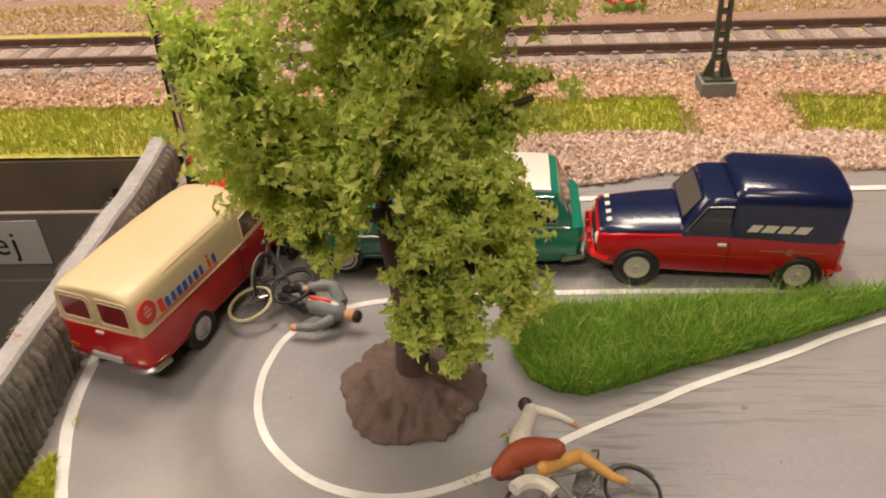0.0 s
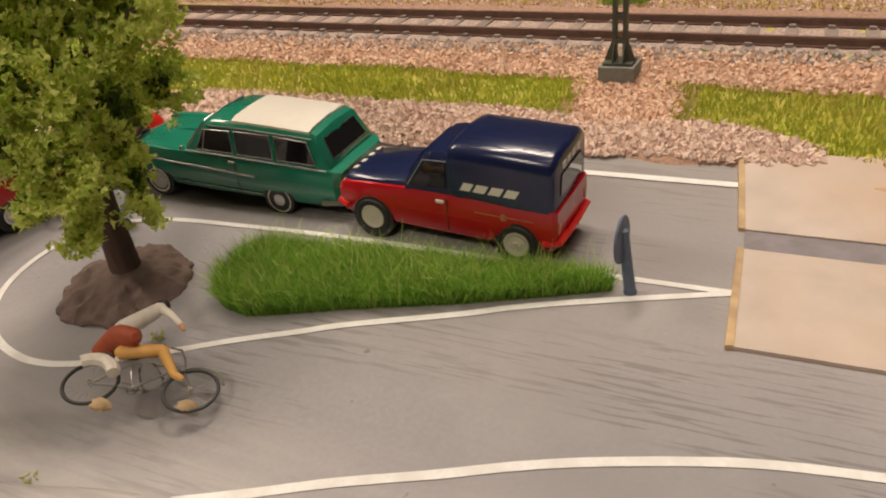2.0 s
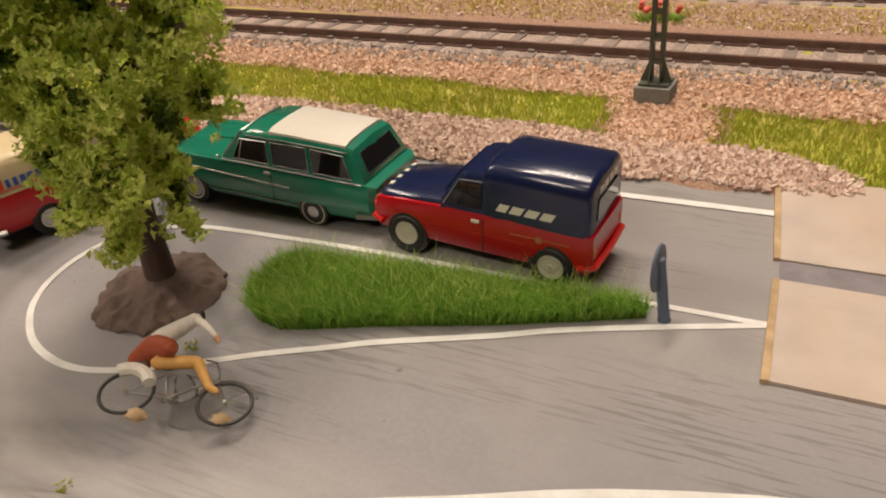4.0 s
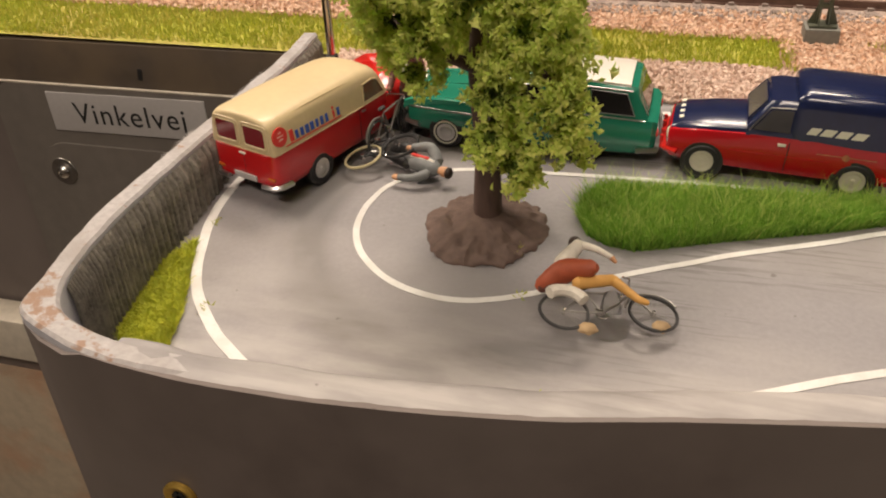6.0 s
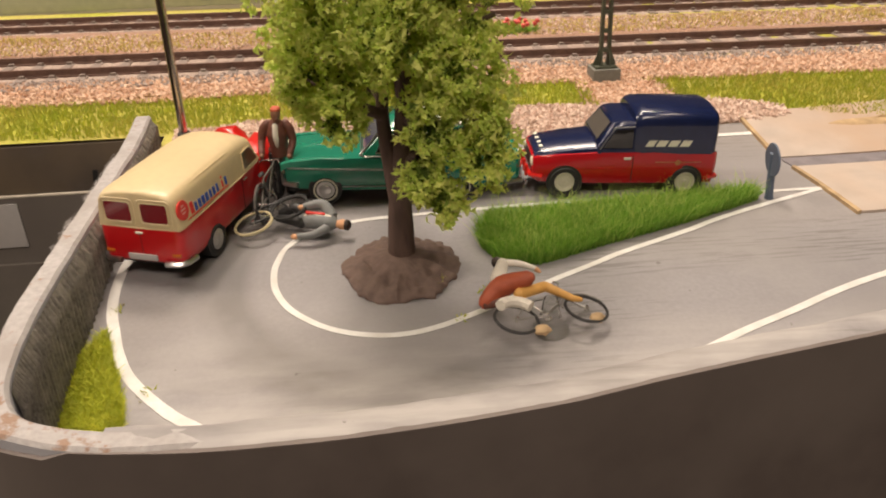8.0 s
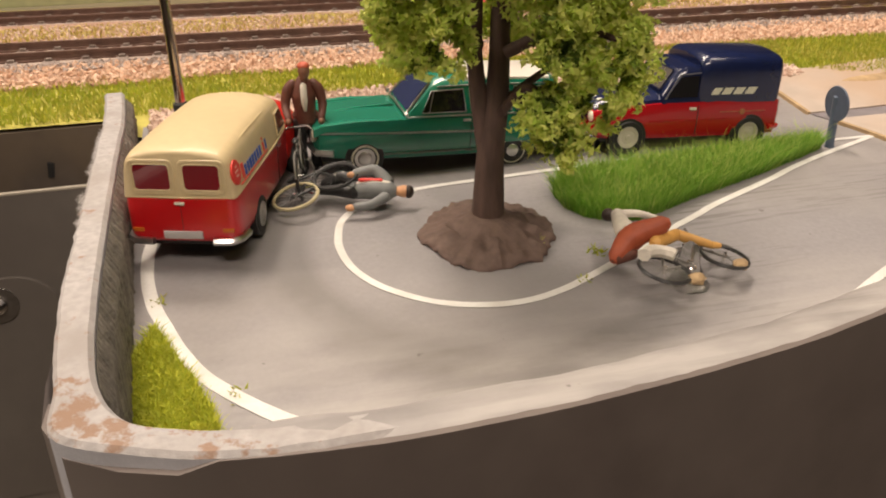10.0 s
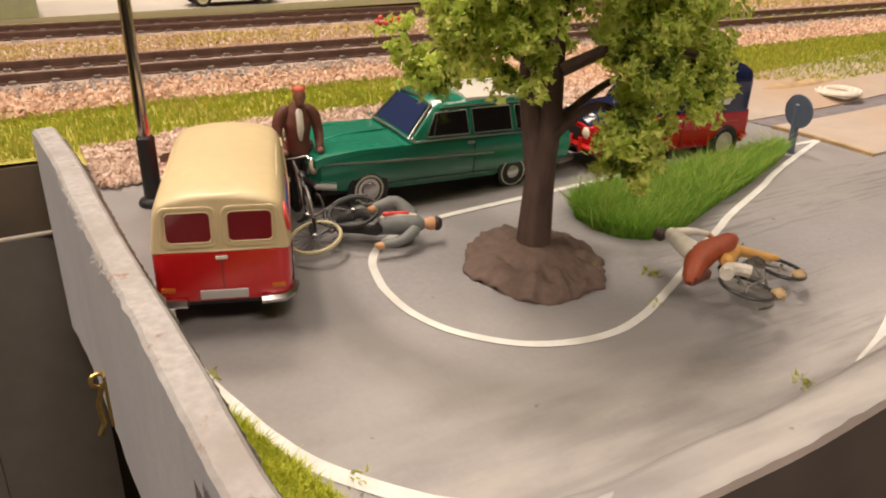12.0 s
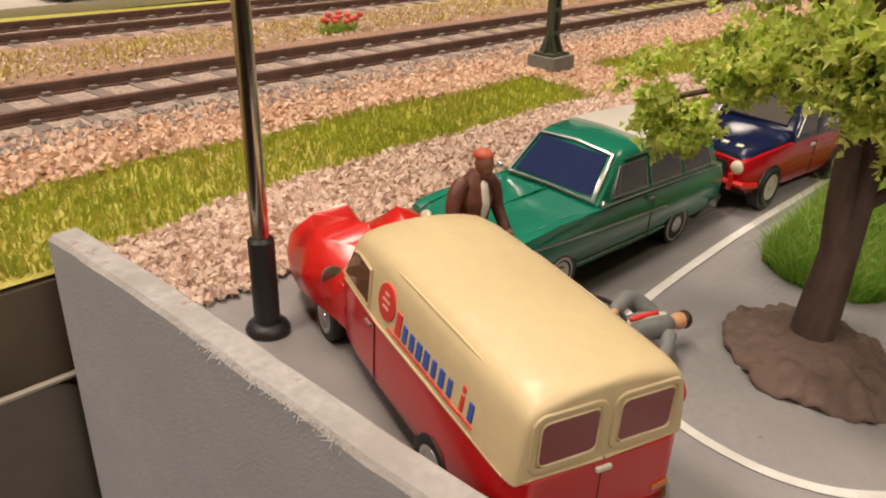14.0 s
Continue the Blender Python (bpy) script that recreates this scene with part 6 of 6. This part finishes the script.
SKIN_DARK = material("brown_painted_face", (0.22, 0.10, 0.06), 0.55, spread=0.1)
CAP = material("red_painted_cap", (0.50, 0.10, 0.05), 0.55, spread=0.1)
DARK_BIKE = material("dark_bicycle_paint", (0.05, 0.05, 0.05), 0.35, 0.3, spread=0.1)
GREY_BIKE = material("grey_bicycle_paint", (0.28, 0.27, 0.25), 0.35, 0.4, spread=0.1)
PALE_TYRE = material("pale_yellow_tyre", (0.52, 0.46, 0.27), 0.6, spread=0.08)
HAIR = material("dark_painted_hair", (0.035, 0.022, 0.016), 0.5, spread=0.1)
# standing figure pushing his bicycle between van and estate car
doll("figurine", Matrix.Translation((-0.0243, 0.1283, road_z(-0.0243, 0.1283))) @ pose(0, 0, 0, 0, 0, -98) @ Matrix.Scale(1.18, 4), [
    ([(-0.3, 1.1, 0.5), (-0.2, 1.1, 4.6), (0, 0.9, 8.4)], [0.85, 0.9, 1.25], 0), ([(0.6, -1.1, 0.5), (0.4, -1.1, 4.6), (0, -0.9, 8.4)], [0.85, 0.9, 1.25], 0),
    ([(0.3, 1.1, 0.5), (1.4, 1.1, 0.4)], [0.6, 0.5], 0), ([(1.2, -1.1, 0.5), (2.2, -1.1, 0.4)], [0.6, 0.5], 0),
    ([(0, 0, 8.2), (0.1, 0, 10.3), (0.3, 0, 12.6), (0.5, 0, 14.4)], [1.75, 1.7, 2.0, 1.35], 1), ([(1.45, 0.1, 10.2), (1.85, 0.1, 12.2), (1.5, 0.1, 14.2)], [0.35, 0.62, 0.55], 2),
    ([(0.4, 1.5, 14.3), (0.5, 2.4, 13.2), (0.8, 2.8, 11.0), (2.6, 2.5, 9.2)], [0.8, 0.85, 0.7, 0.55], 1), ([(0.4, -1.5, 14.3), (0.5, -2.4, 13.2), (0.9, -2.9, 11.0), (3.0, -2.5, 9.4)], [0.8, 0.85, 0.7, 0.55], 1), ([(-0.3, 1.0, 9.2), (-0.4, 1.2, 6.6)], [1.2, 0.95], 1), ([(-0.3, -1.0, 9.2), (-0.4, -1.2, 6.6)], [1.2, 0.95], 1),
    ([(3.1, 2.5, 8.9)], [0.6, 0.5, 0.5], 3), ([(3.5, -2.5, 9.1)], [0.6, 0.5, 0.5], 3), ([(0.7, 0.2, 14.4), (1.0, 0.3, 15.3)], [0.75, 0.7], 3), ([(1.3, 0.4, 16.3)], [1.1, 0.9, 1.25], 3), ([(1.75, 0.4, 15.7)], [0.6, 0.6, 0.8], 3), ([(1.15, 0.4, 17.05)], [1.1, 0.95, 0.65], 4)],
    [BLACK, JACKET, SHIRT, SKIN_DARK, CAP], "plain standing figurine in brown jacket pushing a bicycle")
bicycle(on_road(-0.0272, 0.1155, 80) @ pose(0, 0, 0, -6, 0, 0), DARK_BIKE, GREY_BIKE, "dark model bicycle held upright beside the crashed van", r=0.0040)
# grey figure lying on the road, with his fallen bicycle
along = Vector((0.86, 0.26, 0.24)).normalized()
rise = (Vector((-0.30, 0.95, 0.10)) - along * along.dot(Vector((-0.30, 0.95, 0.10)))).normalized()
m = Matrix((along, rise.cross(along), rise)).transposed().to_4x4()
m.translation = Vector((-0.0288, 0.1097, 0.0056)) - rise * 0.0041
bicycle(m, PALE_TYRE, BLACK, "fallen dark model bicycle with one pale tyre", r=0.0041, base=1.9, front_tyre=TYRE)
doll("figurine", on_road(-0.0160, 0.1086, -18, 0.0010) @ Matrix.Scale(0.96, 4), [
    ([(-3.4, 0.6, 2.0), (0, 0.3, 2.4), (3.2, 0, 2.3)], [1.6, 1.9, 1.7], 0), ([(-2.8, 0.2, 3.2), (0, 0.1, 3.9), (3.0, 0, 3.6)], [0.5, 0.6, 0.5], 1), ([(-2.2, 0.0, 4.2), (1.6, 0, 4.3)], [0.35, 0.35], 2),
    ([(-3.2, 1.4, 2.0), (-5.6, 2.6, 3.6), (-9.0, 2.2, 2.2)], [1.35, 1.25, 0.9], 3), ([(-3.2, -0.6, 2.0), (-7.0, 0.4, 1.9), (-9.5, 1.2, 1.4)], [1.2, 1.0, 0.8], 3),
    ([(2.6, 1.9, 2.8), (0.0, 3.4, 4.6), (-3.4, 1.8, 4.6)], [1.3, 1.2, 0.8], 0), ([(2.6, -1.8, 2.0), (0.2, -4.0, 1.4), (-2.6, -4.6, 1.1)], [0.95, 0.8, 0.65], 0),
    ([(-3.9, 1.4, 4.5)], [0.8, 0.6, 0.6], 4), ([(-3.3, -4.8, 1.0)], [0.9, 0.7, 0.6], 4), ([(3.6, 0, 2.3), (4.6, 0, 2.3)], [0.8, 0.8], 4), ([(5.6, 0, 2.3)], [1.5, 1.1, 1.1], 4), ([(6.5, 0, 2.3)], [0.9, 1.15, 1.2], 5)],
    [SUIT, SHIRT, PRINT_RED, BLACK, SKIN, HAIR], "plain figurine in grey suit lying beside a fallen bicycle")
# racing figure sliding along on his side with the bicycle
CLEAR = material("clear_plastic", (0.92, 0.92, 0.90), 0.12, spread=0.01)
CLEAR.node_tree.nodes["Principled BSDF"].inputs["Transmission Weight"].default_value = 1.0
CLEAR.node_tree.nodes["Principled BSDF"].inputs["IOR"].default_value = 1.12
along, rise = Vector((0.9610, 0.2402, -0.1373)), Vector((-0.2186, 0.9633, 0.1559))
m = Matrix((along, rise.cross(along), rise)).transposed().to_4x4()
m.translation = Vector((0.0158, 0.0592, 0.0040))
RACE = pose(0.0220, 0.0769, 0.0036, 0, 0, 6.9) @ Matrix.Scale(0.95, 4) @ Matrix.Translation((-0.020, -0.070, -0.005))
m = RACE @ m
racer = bicycle(m, DARK_BIKE, GREY_BIKE, "grey model racing bicycle tilted over above the road", r=0.0041, guard=SHIRT, base=3.55)
for k, (x, z) in enumerate(((0.0030, 0.0004), (0.0150, 0.0012))):
    part("glue_clump", lump(bmesh.new(), (x, 0, z), (0.0016, 0.0009, 0.0010), seg=12, rough=0.4), OCHRE, racer, "ochre glue clump on the rim")
t = thing("display_peg", Matrix.Translation((0.0245, 0.0742, road_z(0.0245, 0.0742) - 0.0004)), "clear plastic peg holding the racing bicycle up", "peg")
part("stem", lathe(bmesh.new(), (0, 0, 0), (0, 0, 1), [(0.0034, 0), (0.0030, 0.0006), (0.0018, 0.0030), (0.0012, 0.0062), (0.0004, 0.0068)], 24), CLEAR, t, "clear plastic stem")
doll("figurine", RACE, [
    ([(11.0, 69.9, 4.6), (14.5, 71.1, 6.8), (19.0, 69.5, 8.8)], [1.3, 2.1, 1.35], 1), ([(11.0, 69.9, 4.6), (13.8, 69.3, 4.9)], [1.2, 0.9], 5),
    ([(14.5, 71.1, 6.8), (14.5, 73.2, 7.2), (16.8, 78.8, 7.4)], [1.5, 1.6, 1.05], 0), ([(16.8, 78.8, 7.4), (19.6, 77.3, 7.6), (22.3, 75.9, 6.9)], [0.75, 0.6, 0.45], 0), ([(22.3, 75.9, 6.9), (22.9, 75.5, 6.4)], [0.5, 0.35], 4),
    ([(16.8, 68.4, 6.5), (22.4, 70.6, 6.0)], [1.1, 0.95], 2), ([(22.4, 70.6, 6.0), (26.4, 67.1, 4.9)], [0.9, 0.6], 2), ([(26.4, 67.1, 4.9), (27.8, 66.8, 4.6)], [0.6, 0.45], 2),
    ([(16.1, 80.3, 6.9)], [1.1, 1.1, 1.1], 3)],
    [SHIRT, SHORTS, LEGS, HAIR, SKIN, JACKET], "plain racing figurine in rust jersey leaning over his bicycle")

# ---- small growth and background ----


def tuft(x, y, n, h, mat, seed, label):
    rng = random.Random(seed)
    verts, faces = [], []
    for _ in range(n):
        a, r = rng.uniform(0, 6.28), rng.uniform(0, 0.0016)
        px, py = x + r * math.cos(a), y + r * math.sin(a)
        z = land_z(px, py)
        b = rng.uniform(0, 6.28)
        k = len(verts)
        w = 0.0002
        lx, ly = math.cos(b) * h * 0.9, math.sin(b) * h * 0.9
        verts += [(px - w, py, z), (px + w, py, z), (px + lx, py + ly, z + h * rng.uniform(0.3, 1.0))]
        faces.append((k, k + 1, k + 2))
    return stuff("grass_tuft", verts, faces, mat, label, "grass tuft")


tuft(0.0149, 0.0850, 26, 0.0011, MEADOW, 51, "small stray yellow green fibres on the road")
tuft(-0.0507, 0.0868, 16, 0.0008, MEADOW, 52, "few stray yellow green fibres on the line")
tuft(0.0103, 0.0785, 12, 0.0008, MEADOW, 53, "few stray green fibres on the road line")
tuft(0.0062, 0.0895, 60, 0.0018, MEADOW, 54, "yellow green fibres stuck on the clay mound")
tuft(-0.0412, 0.0655, 14, 0.0008, MEADOW, 55, "few stray yellow fibres near the corner")
tuft(0.0160, 0.0575, 30, 0.0009, MEADOW, 56, "yellow green fibres on the plaster rim")
for k, x in enumerate((0.0447, 0.0487, 0.0527)):
    tuft(x, 0.2452 + 0.001 * k, 90, 0.0042, GRASS, 60 + k, "green tuft under red flowers between the tracks")
rng = random.Random(8)
t = thing("poppies", Matrix.Translation((0.0487, 0.2455, land_z(0.0487, 0.2455))), "small clump of red flowers between the tracks", "flowers")
POPPY = material("red_flower_foam", (0.72, 0.12, 0.10), 0.7, spread=0.2, scale=500)
for k in range(13):
    part("blossom", lump(bmesh.new(), (rng.uniform(-0.006, 0.006), rng.uniform(-0.002, 0.002), rng.uniform(0.0032, 0.0056)), (0.0009, 0.0009, 0.0008), seg=8, rough=0.3), POPPY, t)

# far pavement, platform and a parked dark red car behind the second track
PAVE = material("pale_pavement", (0.50, 0.46, 0.41), 0.85, spread=0.08, scale=300, stain=(0.42, 0.38, 0.33), stain_scale=20)
PLATFORM = material("grey_green_platform", (0.40, 0.41, 0.34), 0.8, spread=0.08, scale=300)
ob = part("pavement", box(bmesh.new(), (0.10, 0.515, 0.0140), (1.6, 0.390, 0.0030), 0.0004), PAVE, None)
tagged(ob, "pale pavement behind the railway tracks", "pavement", kind="structure")
ob = part("platform_edge", box(bmesh.new(), (-0.105, 0.345, 0.0195), (0.110, 0.050, 0.0080), 0.0005), PLATFORM, None)
tagged(ob, "grey green platform block behind the tracks", "platform")


def far_car(m):
    t = thing("parked_car", m, "dark red old timer model car on far pavement", "car")
    CAR = material("dark_red_lacquer", (0.20, 0.02, 0.03), 0.3, spread=0.05, coat=0.4)
    part("body", hull(bmesh.new(), [(-18, [(6, 3), (6.5, 5), (6, 8), (0, 8.4)]), (-14, [(7, 2.6), (7.4, 5), (7, 9), (0, 9.4)]), (6, [(7, 2.6), (7.4, 5), (7, 9), (0, 9.6)]), (17, [(5, 3), (5.4, 5), (5, 8), (0, 8.4)])]), CAR, t, "dark red body")
    part("cabin", hull(bmesh.new(), [(-13, [(6.5, 9), (6, 12), (5, 13), (0, 13.2)]), (2, [(6.5, 9), (6.2, 13.6), (5.2, 14.6), (0, 15)]), (6, [(6.5, 9), (6.2, 10), (5.2, 10.4), (0, 10.6)])]), CAR, t, "dark red cabin")
    for s in (-1, 1):
        part("running_board", box(bmesh.new(), (0, s * 7.6 * MM, 2.8 * MM), (18 * MM, 1.6 * MM, 0.6 * MM), 0.2 * MM), BLACK, t)
        for x in (12, -11.5):
            wheel(t, x, s * 7.8, 3.4, 1.4, "cream")
    return t


far_car(pose(0.0183, 0.3285, 0.0155, 0, 0, 179))
# paint splashed board ends below the shelf
RAWBOARD = material("splashed_cream_board", (0.50, 0.42, 0.31), 0.7, spread=0.1, scale=200, stain=(0.52, 0.27, 0.15), stain_scale=30)
ob = part("trestle_board", box(bmesh.new(), (-0.20, 0.163, -0.176), (0.22, 0.010, 0.095), 0.001), RAWBOARD, None)
tagged(ob, "cream trestle board with red paint splashes", "board")
